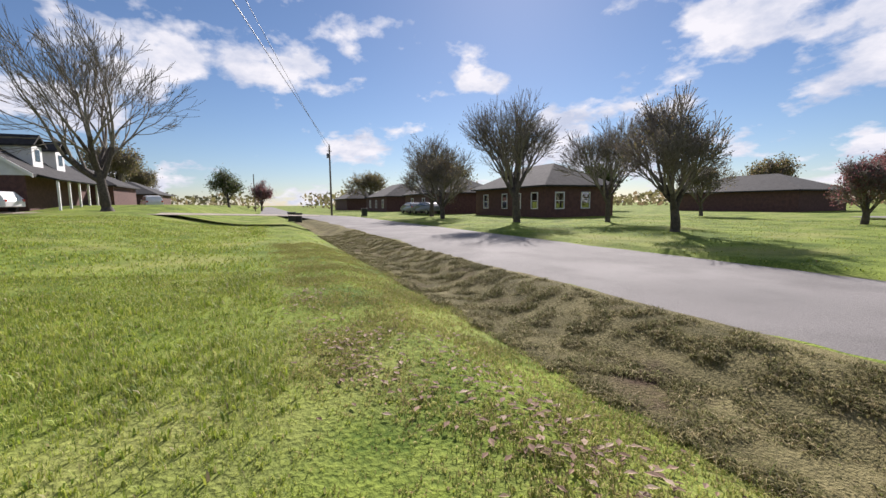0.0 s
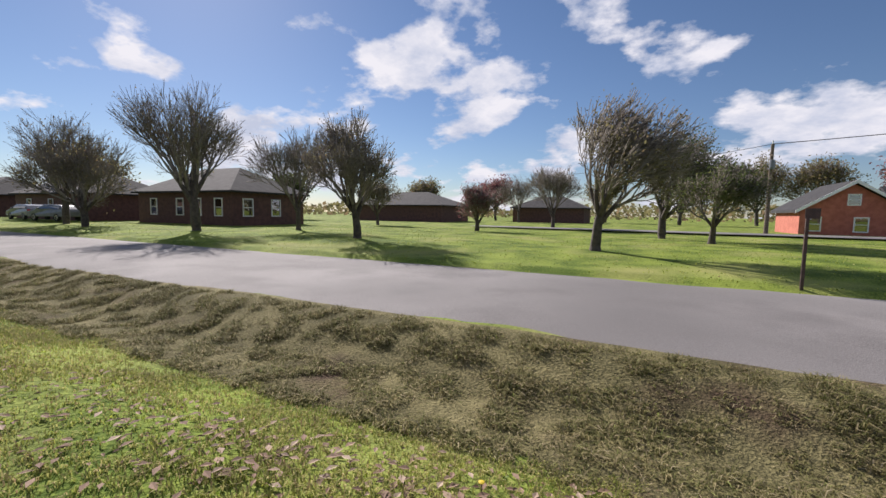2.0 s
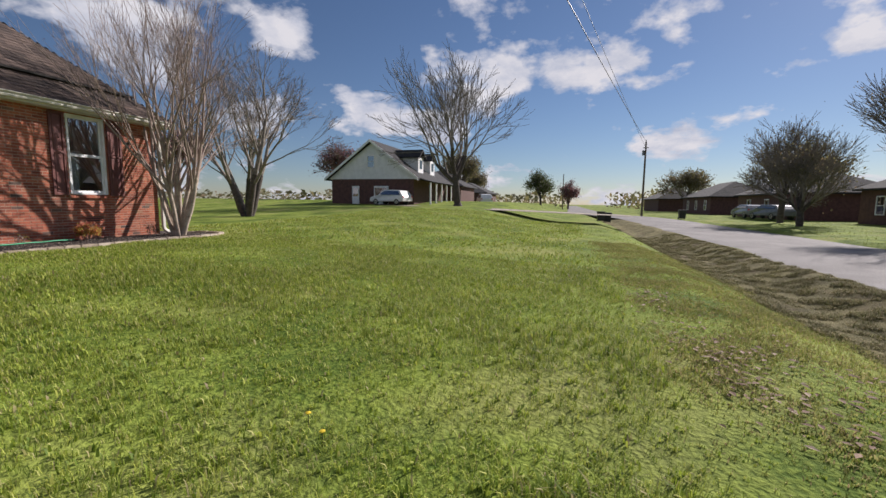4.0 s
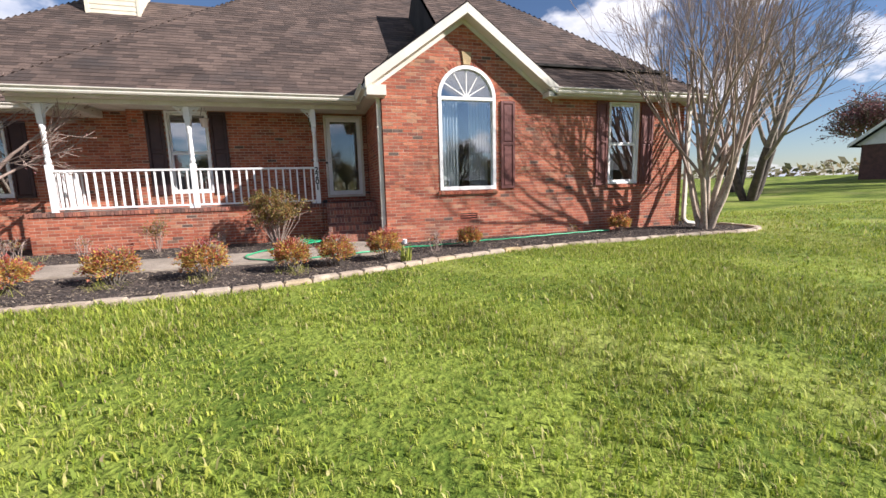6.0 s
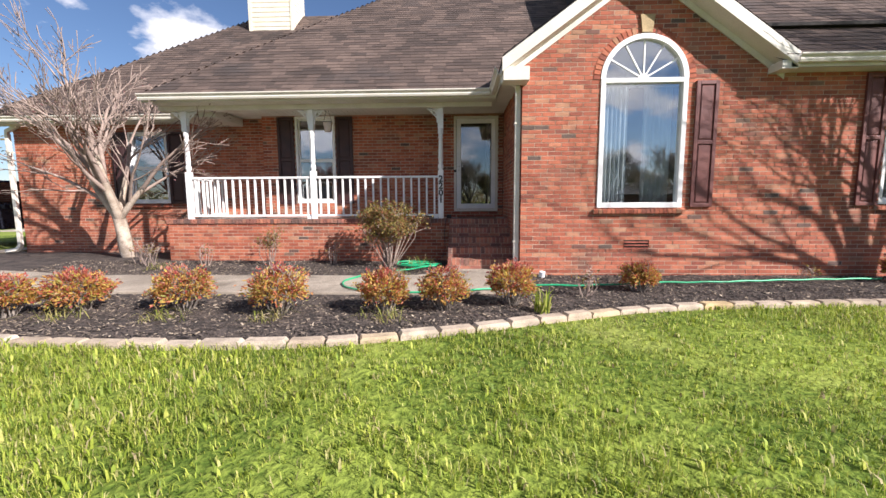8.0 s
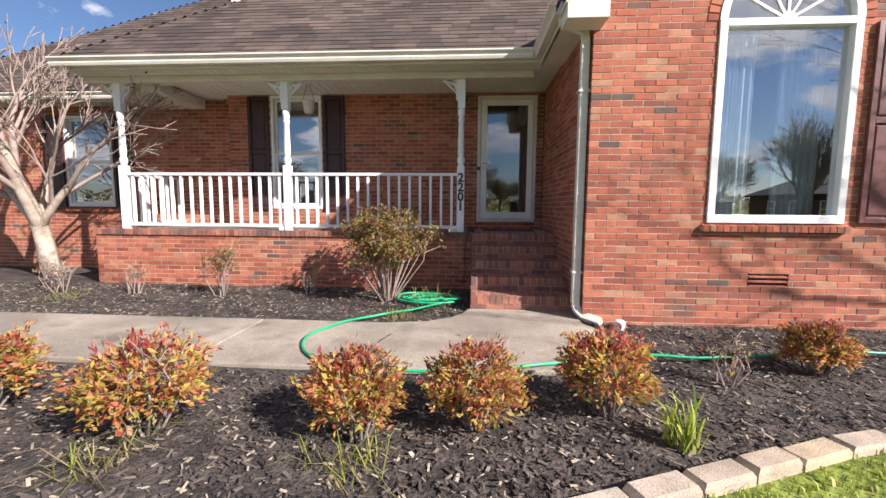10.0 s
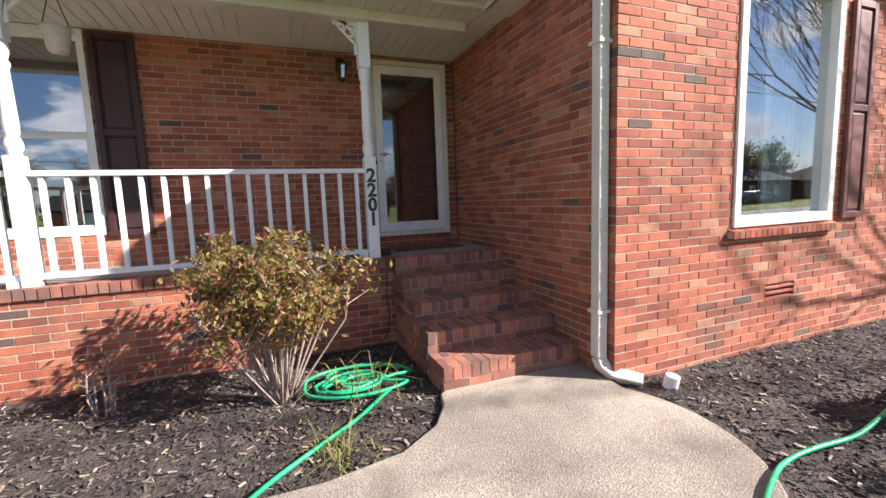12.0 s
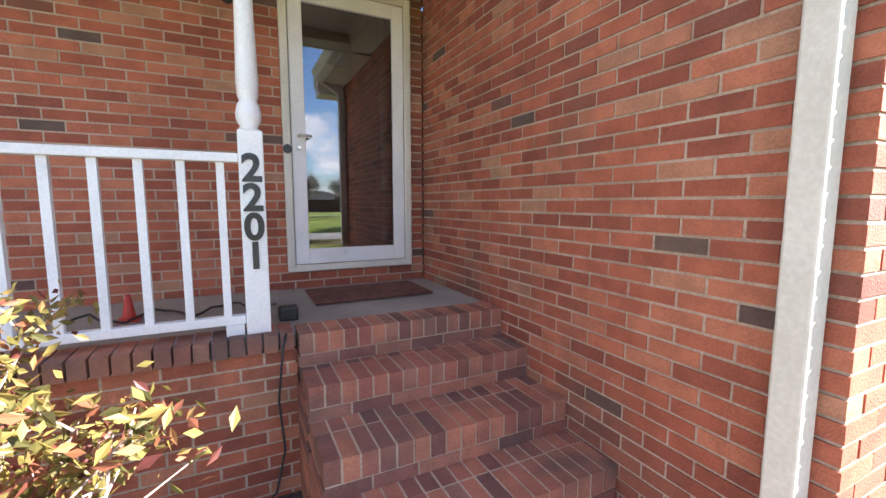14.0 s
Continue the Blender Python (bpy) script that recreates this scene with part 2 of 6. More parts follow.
# near-black colour stands in for the lack of light indoors
room_mat = material("room_shade_tone", (0.022, 0.02, 0.019), (0.04, 0.036, 0.033), 0.9, 2, 30, 0.05)
# brick colour lowered so the far houses look shaded
shade_toned_brick = material("far_brick_shade_tone", (0.085, 0.045, 0.04), (0.14, 0.07, 0.058), 0.9, 3, 20, 0.3)
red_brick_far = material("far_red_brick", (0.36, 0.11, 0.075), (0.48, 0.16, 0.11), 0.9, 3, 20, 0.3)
car_white = material("white_car_paint", (0.7, 0.7, 0.7), (0.78, 0.78, 0.78), 0.25, 3, 30, 0.0)
car_black = material("black_car_paint", (0.01, 0.012, 0.018), (0.018, 0.02, 0.028), 0.2, 3, 30, 0.0)
car_grey = material("grey_car_paint", (0.12, 0.13, 0.15), (0.17, 0.18, 0.2), 0.25, 3, 30, 0.0)
rubber = material("rubber", (0.015, 0.015, 0.015), (0.03, 0.03, 0.03), 0.8, 10, 60, 0.2)
pole_wood = material("pole_wood", (0.10, 0.075, 0.055), (0.2, 0.155, 0.12), 0.9, 8, 60, 0.5)
brown_post = material("brown_sign_post", (0.05, 0.03, 0.025), (0.09, 0.05, 0.04), 0.6, 8, 60, 0.2)
terracotta = material("pale_pot", (0.5, 0.42, 0.36), (0.6, 0.52, 0.46), 0.8, 6, 60, 0.2)


def glass_material(name, gloss, tint=(0.9, 0.95, 0.97)):
    m = bpy.data.materials.new(name)
    m.use_nodes = True
    nt = m.node_tree
    out = nt.nodes["Material Output"]
    g, t, mx = nt.nodes.new("ShaderNodeBsdfGlossy"), nt.nodes.new("ShaderNodeBsdfTransparent"), nt.nodes.new("ShaderNodeMixShader")
    g.inputs["Roughness"].default_value, mx.inputs[0].default_value = 0.01, gloss
    t.inputs["Color"].default_value = (*tint, 1)
    nt.links.new(t.outputs[0], mx.inputs[1])
    nt.links.new(g.outputs[0], mx.inputs[2])
    nt.links.new(mx.outputs[0], out.inputs[0])
    return m


window_glass = glass_material("coated_glass", 0.33)
door_glass = glass_material("storm_glass", 0.15)
car_glass = glass_material("car_glass", 0.3, (0.1, 0.11, 0.12))


# ---- mesh helpers ----
class Geo:
    def __init__(self):
        self.v, self.f = [], []

    def box(self, x0, x1, y0, y1, z0, z1):
        n = len(self.v)
        self.v += [(x0, y0, z0), (x1, y0, z0), (x1, y1, z0), (x0, y1, z0), (x0, y0, z1), (x1, y0, z1), (x1, y1, z1), (x0, y1, z1)]
        self.f += [(n, n + 3, n + 2, n + 1), (n + 4, n + 5, n + 6, n + 7), (n, n + 1, n + 5, n + 4), (n + 1, n + 2, n + 6, n + 5), (n + 2, n + 3, n + 7, n + 6), (n + 3, n, n + 4, n + 7)]
        return self

    def poly(self, pts):
        n = len(self.v)
        self.v += [tuple(p) for p in pts]
        self.f.append(tuple(range(n, n + len(pts))))
        return self

    def prism(self, pts, d):
        """A flat polygon pushed along the vector d."""
        n, k = len(self.v), len(pts)
        self.v += [tuple(p) for p in pts] + [tuple(Vector(p) + Vector(d)) for p in pts]
        self.f += [tuple(range(n + k - 1, n - 1, -1)), tuple(range(n + k, n + 2 * k))]
        self.f += [(n + i, n + (i + 1) % k, n + k + (i + 1) % k, n + k + i) for i in range(k)]
        return self

    def tube(self, pts, radii, sides=6, cap=True, turn=0.0):
        rings, prev = [], None
        for i, p in enumerate(pts):
            p = Vector(p)
            d = (Vector(pts[min(i + 1, len(pts) - 1)]) - Vector(pts[max(i - 1, 0)])).normalized()
            a = prev if prev is not None else (Vector((1, 0, 0)) if abs(d.x) < 0.8 else Vector((0, 1, 0)))
            a = (a - d * a.dot(d)).normalized()
            prev = a
            b = d.cross(a)
            r = radii[i] if isinstance(radii, (list, tuple)) else radii
            n = len(self.v)
            self.v += [tuple(p + (a * math.cos(2 * math.pi * j / sides + turn) + b * math.sin(2 * math.pi * j / sides + turn)) * r) for j in range(sides)]
            rings.append(n)
        for n, m in zip(rings, rings[1:]):
            self.f += [(n + j, n + (j + 1) % sides, m + (j + 1) % sides, m + j) for j in range(sides)]
        if cap:
            self.f += [tuple(range(rings[0] + sides - 1, rings[0] - 1, -1)), tuple(range(rings[-1], rings[-1] + sides))]
        return self

    def lathe(self, x, y, profile, sides=12):
        return self.tube([(x, y, z) for z, r in profile], [r for z, r in profile], sides)

    def mesh(self, name, mat, smooth=False):
        me = bpy.data.meshes.new(name)
        me.from_pydata(self.v, [], self.f)
        me.materials.append(mat)
        if smooth:
            me.polygons.foreach_set("use_smooth", [True] * len(me.polygons))
        me.update()
        return me


def part(name, geo, mat, parent=None, label="", smooth=False, bevel=0.0):
    ob = new(name, geo.mesh(name, mat, smooth))
    if bevel:
        md = ob.modifiers.new("bevel", "BEVEL")
        md.width, md.segments, md.limit_method = bevel, 2, "ANGLE"
    if parent is not None:
        ob.parent = parent
        if parent.type == "EMPTY":
            ob.matrix_parent_inverse = Matrix.Translation(-parent.location)
    if label:
        ob["label"] = label
    return ob


def empty(name, label, category, group="", kind="", at=(0, 0, 0)):
    ob = new(name)
    ob.empty_display_size = 0.1
    ob.location = at
    return tagged(ob, label, category, group, kind)


# ---- ground, road, beds ----
def smooth(a, b, t):
    t = min(1.0, max(0.0, (t - a) / (b - a)))
    return t * t * (3 - 2 * t)


def ground_z(x, y):
    z = -0.06 - 0.44 * smooth(-2.5, -12.0, y)
    if y < -12:
        z = -0.5
    rise = smooth(10, 42, x) * 0.7 + smooth(40, 52, x) * 0.6
    z += rise * smooth(-11.5, -3, y)
    z -= 0.32 * smooth(-14.0, -15.7, y) * (1 - smooth(-16.2, -17.6, y))
    z -= 0.1 * smooth(-14, -17.6, y)
    z += 0.05 * noise.noise((x * 0.25, y * 0.25, 0)) * smooth(-3, -5, y) + 0.012 * noise.noise((x * 1.3, y * 1.3, 4)) * smooth(-3, -4, y)
    if y < -24:
        z += 0.1 + 0.15 * smooth(-24, -30, y)
    return z


def axis_steps(lo, hi, a, b, fine, grow):
    vals, v, st = [], a, fine
    while v < b:
        vals.append(v)
        v += fine
    while v < hi:
        vals.append(v)
        st *= grow
        v += st
    vals.append(hi)
    v, st = a - fine, fine
    while v > lo:
        vals.insert(0, v)
        st *= grow
        v -= st
    vals.insert(0, lo)
    return vals


def sheet(xs, ys, zf):
    g = Geo()
    g.v = [(x, y, zf(x, y)) for y in ys for x in xs]
    n = len(xs)
    g.f = [(j * n + i, j * n + i + 1, (j + 1) * n + i + 1, (j + 1) * n + i) for j in range(len(ys) - 1) for i in range(n - 1)]
    return g


gx, gy = axis_steps(-1500, 1500, -12, 14, 0.3, 1.12), axis_steps(-1500, 1500, -25, 0, 0.25, 1.12)
ground = part("ground", sheet(gx, gy, ground_z), grass_soil, smooth=True)
tagged(ground, "green spring lawn with uneven yellowish patches", "lawn", kind="structure")

verge = part("ground_verge", sheet(axis_steps(-60, 70, -8, 14, 0.25, 1.1), [-17.95 + 0.1 * i for i in range(27)],
                                   lambda x, y: ground_z(x, y) + 0.014 + (0.02 * noise.noise((x * 2.2, y * 2.2, 7)) + 0.03 * noise.noise((x * 5, y * 5, 2)) + 0.012) * smooth(-17.9, -17.5, y) - 0.07 * smooth(-15.75 + 0.25 * noise.noise((x * 0.9, 3, 1)), -15.4, y)), dry_grass, smooth=True)
tagged(verge, "dry brown and green grassy ditch bank beside the road", "grass verge", kind="structure")


def road_edge(x, side):
    return (-17.65 if side else -23.75) + 0.05 * noise.noise((x * 0.7, side * 9.0, 0)) + 0.03 * noise.noise((x * 3.1, side * 5.0, 0)) - 0.00085 * max(0, x) ** 1.25 + 6.0 * smooth(42, 80, x)


g = Geo()
rx = axis_steps(-400, 400, -12, 40, 0.4, 1.1)
for x in rx:
    a, b = road_edge(x, 1), road_edge(x, 0)
    for k in range(9):
        y = a + (b - a) * k / 8
        g.v.append((x, y, -0.565 + 0.12 * smooth(40, 55, x) + 0.05 * (1 - ((k - 4) / 4) ** 2) - (0.03 if k in (0, 8) else 0)))
g.f = [(9 * i + k, 9 * i + k + 1, 9 * i + k + 10, 9 * i + k + 9) for i in range(len(rx) - 1) for k in range(8)]
road = part("road", g, asphalt, smooth=True)
tagged(road, "pale worn grey asphalt residential road", "road", kind="structure")

side_road = part("road_side", Geo().prism([(-60, -45.5, -0.22), (2, -49.0, -0.22), (14, -50, -0.22), (14, -53, -0.22), (2, -53, -0.22), (-60, -50, -0.22)], (0, 0, 0.02)), asphalt)
tagged(side_road, "grey asphalt side road beyond the lawn", "road", kind="structure")
drive = part("driveway_neighbour", Geo().prism([(31, -16.5, 0.16), (34, -16.6, 0.16), (44.5, 3.5, 0.72), (41, 9, 0.72), (39, 6, 0.66)], (0, 0, 0.02)), concrete)
tagged(drive, "pale concrete driveway of the neighbouring house", "driveway", kind="structure")
drive = part("driveway", Geo().prism([(-12.3, -1.2, -0.055), (-12.3, 14, -0.04), (-22, 14, -0.04), (-22, -17, -0.5), (-18, -17, -0.5), (-16, -5, -0.2)], (0, 0, 0.03)), concrete)
tagged(drive, "concrete driveway beside the house", "driveway", kind="structure")

# mulch bed outline: edging along the lawn side
EDGE = [(-12.2, -2.2), (-9.0, -3.0), (-5.8, -3.3), (-3.9, -3.42), (-2.6, -3.38), (-1.7, -3.2), (-0.9, -2.93), (-0.2, -2.65), (0.3, -2.45), (0.85, -2.23), (1.5, -2.08), (2.2, -1.98), (3.3, -1.88), (4.6, -1.82), (6.2, -1.8), (7.6, -1.85), (8.3, -1.75), (8.75, -1.45), (8.9, -0.9), (8.75, -0.35), (8.3, -0.1)]


def spline(pts, step):
    out = []
    for i in range(len(pts) - 1):
        p = [Vector((*pts[max(0, min(len(pts) - 1, i + k))], 0)) for k in (-1, 0, 1, 2)]
        n = max(1, int((p[2] - p[1]).length / step))
        for k in range(n):
            t = k / n
            out.append(0.5 * ((2 * p[1]) + (p[2] - p[0]) * t + (2 * p[0] - 5 * p[1] + 4 * p[2] - p[3]) * t * t + (3 * p[1] - p[0] - 3 * p[2] + p[3]) * t ** 3))
    out.append(Vector((*pts[-1], 0)))
    return out


edge_line = spline(EDGE, 0.1)
g = Geo()
bed_cols = []
for p in edge_line[:-14]:
    back = 3.3
    n = 26
    bed_cols.append([(p.x, p.y + (back - p.y) * k / n, -0.035 + 0.02 * noise.noise((p.x * 2, (p.y + (back - p.y) * k / n) * 2, 3)) - 0.03 * (1 - min(1, k / 2))) for k in range(n + 1)])
bed_cols.append([(8.72, -1.5 + 4.8 * k / 26, -0.045) for k in range(27)])
for c in bed_cols:
    g.v += c
g.f = [(27 * i + k, 27 * (i + 1) + k, 27 * (i + 1) + k + 1, 27 * i + k + 1) for i in range(len(bed_cols) - 1) for k in range(26)]
bed = part("ground_mulch_bed", g, mulch_mat, smooth=True)
tagged(bed, "dark brown shredded mulch planting bed", "mulch bed", kind="structure")

# ---- brick walls ----
COURSE, MODULE, JOINT = 0.0677, 0.213, 0.0118


def clip_spans(spans, holes):
    for a, b in holes:
        out = []
        for s, e in spans:
            if b <= s or a >= e:
                out.append((s, e))
            else:
                if a > s:
                    out.append((s, a))
                if b < e:
                    out.append((b, e))
        spans = out
    return [(s, e) for s, e in spans if e - s > 0.02]


def brick_wall(name, origin, along, out, spans_at, top, thick, label, near=None, single=None, joined=None):
    """Courses of bricks from origin, along a horizontal direction, facing out; spans_at(v) gives the solid stretches at a height.
    near: (u0, u1, v0, v1), the stretch whose bricks are objects of their own."""
    o, u, w = Vector(origin), Vector(along), Vector(out)
    up = Vector((0, 0, 1))
    body, rest, picked = Geo(), Geo(), []

    def block(geo, u0, u1, v0, v1, d0, d1):
        n = len(geo.v)
        for d in (d0, d1):
            for a, b in ((u0, v0), (u1, v0), (u1, v1), (u0, v1)):
                geo.v.append(tuple(o + u * a + up * b + w * d))
        geo.f += [(n, n + 1, n + 2, n + 3), (n + 7, n + 6, n + 5, n + 4), (n, n + 4, n + 5, n + 1), (n + 1, n + 5, n + 6, n + 2), (n + 2, n + 6, n + 7, n + 3), (n + 3, n + 7, n + 4, n)]

    rng = random.Random(len(name) * 7 + int(top * 10))
    i = 0
    while i * COURSE < top:
        v0 = i * COURSE
        v1 = min(v0 + COURSE, top)
        for a, b in spans_at((v0 + v1) / 2):
            block(body, a + 0.008, b - 0.008, v0, v1, -thick, -0.0045)
            k = math.floor(a / MODULE) - 1
            while k * MODULE < b:
                s = k * MODULE + (MODULE / 2 if i % 2 else 0)
                e = s + MODULE - JOINT
                s2, e2 = max(s, a + 0.001), min(e, b - 0.001)
                if e2 - s2 > 0.025:
                    proud = rng.uniform(-0.002, 0.002)
                    box = (s2, e2, v0 + JOINT / 2, v1 - JOINT / 2 + 0.0002, proud)
                    if near and near[0] <= s2 <= near[1] and near[2] <= v0 <= near[3] and len(picked) < 300:
                        picked.append(box)
                    else:
                        block(rest, box[0], box[1], box[2], box[3], -0.09, proud)
                k += 1
        i += 1
    wall = part(name, body, mortar)
    tagged(wall, label, "brick wall", kind="structure")
    meshes = []
    if rest.v:
        r = part("bricks", rest, joined or brick_many, wall)
        tagged(r, kind="stuff")
        meshes.append(r.data)
    shared = {}
    for s, e, v0, v1, pr in picked:
        key = (round(e - s, 3), round(v1 - v0, 4))
        if key not in shared:
            gg = Geo()
            keep = o.copy()
            o = Vector((0, 0, 0))
            block(gg, 0, e - s, 0, v1 - v0, -0.09, 0)
            o = keep
            shared[key] = gg.mesh("brick", single or brick_one)
            meshes.append(shared[key])
        b = new("brick", shared[key])
        b.parent = wall
        b.location = o + u * s + up * v0 + w * pr
    for me in meshes + [wall.data]:
        bm = bmesh.new()
        bm.from_mesh(me)
        bmesh.ops.recalc_face_normals(bm, faces=bm.faces)
        bm.to_mesh(me)
        bm.free()
    return wall


GX0, GX1, GC, GAPEX, EAVE = 0.0, 7.85, 1.8, 4.72, 3.22
WIN = (1.21, 2.54, 1.06, 3.04)
WCX, WR = 1.875, 0.665
RW = (5.55, 6.43, 1.10, 3.07)


def gable_spans(v):
    if v < EAVE:
        spans = [(GX0, GX1)]
    else:
        h = (GAPEX - v) / 0.72
        spans = [(GC - h, GC + h)] if h > 0.02 else []
    holes = []
    if WIN[2] < v < WIN[3]:
        holes.append((WIN[0], WIN[1]))
    elif WIN[3] <= v < WIN[3] + WR:
        h = math.sqrt(WR ** 2 - (v - WIN[3]) ** 2)
        holes.append((WCX - h, WCX + h))
    if RW[2] < v < RW[3]:
        holes.append((RW[0], RW[1]))
    for a, b in ((1.67, 2.07), (5.84, 6.27)):
        if 0.37 < v < 0.54:
            holes.append((a, b))
    return clip_spans(spans, holes)


BASE = -0.14
off = lambda f: (lambda v: f(v + BASE))
brick_wall("wall_south", (0, 0, BASE), (1, 0, 0), (0, -1, 0), off(gable_spans), GAPEX - BASE, 0.22,
           "sunlit orange-red brick gable wall with dark stains", near=(0, 1.2, 0.1, 3.3))

DOOR = (-1.115, -0.12, 0.98, 3.075)
PWIN = (-4.76, -3.84, 1.15, 3.12)


def porch_spans(v):  # u runs from x = -5.53 to 0
    holes = []
    if DOOR[2] < v < DOOR[3]:
        holes.append((DOOR[0] + 5.53, DOOR[1] + 5.53))
    if PWIN[2] < v < PWIN[3]:
        holes.append((PWIN[0] + 5.53, PWIN[1] + 5.53))
    return clip_spans([(0, 5.53)], holes)


brick_wall("wall_porch", (-5.53, 2.84, BASE), (1, 0, 0), (0, -1, 0), off(porch_spans), 3.5 - BASE, 0.22,
           "shaded red brick wall behind the porch", near=(3.0, 5.53, 0.95, 3.2))
brick_wall("wall_entry_side", (0.003, 2.84, BASE), (0, -1, 0), (-1, 0, 0), lambda v: [(0, 2.838)], 3.42 - BASE, 0.2,
           "dark red brick side wall beside the entry steps", near=(0.5, 2.84, 0.5, 2.6))
LW = (-8.95, -8.0, 1.16, 2.86)


def wing_spans(v):  # u from x = -11.8
    holes = [(LW[0] + 11.8, LW[1] + 11.8)] if LW[2] < v < LW[3] else []
    return clip_spans([(0, 6.27)], holes)


brick_wall("wall_wing", (-11.8, 3.1, BASE), (1, 0, 0), (0, -1, 0), off(wing_spans), 3.2 - BASE, 0.22, "sunlit red brick wing wall crossed by branch shadows")
brick_wall("wall_porch_step", (-5.53, 3.1, BASE), (0, -1, 0), (-1, 0, 0), lambda v: [(0, 0.26)], 3.3 - BASE, 0.1, "narrow brick return of the porch wall")
brick_wall("wall_porch_base", (-7.1, 1.68, BASE), (1, 0, 0), (0, -1, 0), lambda v: [(0, 5.9)], 0.74 - BASE, 0.2, "low red brick porch foundation wall", near=(4.6, 5.9, 0, 1))
brick_wall("wall_porch_end", (-7.1, 3.1, BASE), (0, -1, 0), (-1, 0, 0), lambda v: [(0, 1.42)], 0.74 - BASE, 0.2, "brick end of the porch foundation")
brick_wall("wall_east", (7.85, 0, BASE), (0, 1, 0), (1, 0, 0), lambda v: [(0, 9.0)], 3.22 - BASE, 0.22, "red brick end wall of the house")
brick_wall("wall_west", (-11.8, 9.0, BASE), (0, -1, 0), (-1, 0, 0), lambda v: [(0, 5.9)], 3.2 - BASE, 0.22, "red brick end wall of the wing")
back = part("wall_north", Geo().box(-11.8, 7.85, 9.0, 9.2, BASE, 3.2), shade_toned_brick)
tagged(back, "plain brick back wall of the house", "brick wall", kind="structure")
# room surfaces added behind the glass; their gloom is in the colour
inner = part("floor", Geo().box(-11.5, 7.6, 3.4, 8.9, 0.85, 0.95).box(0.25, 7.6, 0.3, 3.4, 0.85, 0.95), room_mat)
tagged(inner, "indoor floor seen through the windows, coloured near black as unlit", "floor", kind="structure")
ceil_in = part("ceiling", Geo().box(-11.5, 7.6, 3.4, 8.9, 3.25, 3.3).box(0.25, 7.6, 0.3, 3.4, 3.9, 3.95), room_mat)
tagged(ceil_in, "indoor ceiling coloured near black as unlit", "ceiling", kind="structure")
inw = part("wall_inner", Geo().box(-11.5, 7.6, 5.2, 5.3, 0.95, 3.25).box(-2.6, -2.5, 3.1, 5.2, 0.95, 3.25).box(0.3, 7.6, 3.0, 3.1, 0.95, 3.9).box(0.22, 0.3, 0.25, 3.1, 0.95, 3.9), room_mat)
tagged(inw, "added indoor partition walls coloured near black as unlit", "wall", kind="structure")

# ---- roofs ----
SL = 0.86


def shingle_plane(geo, o, u, up_vec, poly, expo=0.145, tab=0.31, lift=0.008, rng=random.Random(5)):
    """Overlapping shingle tabs on a plane; poly: (u, v) outline, convex."""
    o, u, w = Vector(o), Vector(u).normalized(), Vector(up_vec).normalized()
    n = u.cross(w)
    vmax = max(p[1] for p in poly)
    i = 0
    while i * expo < vmax:
        vm = i * expo + expo * 0.5
        xs = []
        for (a, b), (c, d) in zip(poly, poly[1:] + poly[:1]):
            if (b - vm) * (d - vm) < 0:
                xs.append(a + (c - a) * (vm - b) / (d - b))
        if len(xs) >= 2:
            lo, hi = min(xs), max(xs)
            x = lo - rng.random() * tab
            while x < hi:
                wd = tab * rng.uniform(0.8, 1.2)
                a, b = max(lo, x), min(hi, x + wd - 0.006)
                if b - a > 0.02:
                    v0, v1 = i * expo - rng.uniform(0, 0.012), (i + 1.15) * expo
                    th = lift + rng.uniform(0, 0.006)
                    k = len(geo.v)
                    for uu, vv, hh in ((a, v0, 0), (b, v0, 0), (b, v0, th), (a, v0, th), (b, v1, 0.002), (a, v1, 0.002)):
                        geo.v.append(tuple(o + u * uu + w * vv + n * hh))
                    geo.f += [(k, k + 1, k + 2, k + 3), (k + 3, k + 2, k + 4, k + 5)]
                x += wd
        i += 1


def roof_plane(name, label, o, u, up_vec, poly, mat=shingle_mat):
    o2, u2, w2 = Vector(o), Vector(u).normalized(), Vector(up_vec).normalized()
    nrm = u2.cross(w2)
    deck = Geo().prism([o2 + u2 * a + w2 * b - nrm * 0.10 for a, b in poly], nrm * 0.095)
    d = part(name, deck, dark_shingle)
    tagged(d, label, "roof", kind="structure")
    tabs = Geo()
    shingle_plane(tabs, o, u, up_vec, poly)
    t = part("shingles", tabs, mat, d)
    tagged(t, kind="stuff")
    return d


RK = math.sqrt(1 + SL * SL)
EZ = 3.27
# porch side: eave y=1.3, hip at its west end
AX0, AX1, AY = -7.2, 2.2, 1.3
run = 6.2
roof_plane("roof_porch", "weathered brown asphalt shingle roof over the porch", (AX0, AY, EZ), (1, 0, 0), (0, 1, SL), [(0, 0), (AX1 - AX0, 0), (AX1 - AX0, run * RK), (run, run * RK)])
roof_plane("roof_porch_hip", "west hip of the brown shingle roof", (AX0, AY + 2 * run, EZ), (0, -1, 0), (1, 0, SL), [(0, 0), (2 * run, 0), (run, run * RK)])
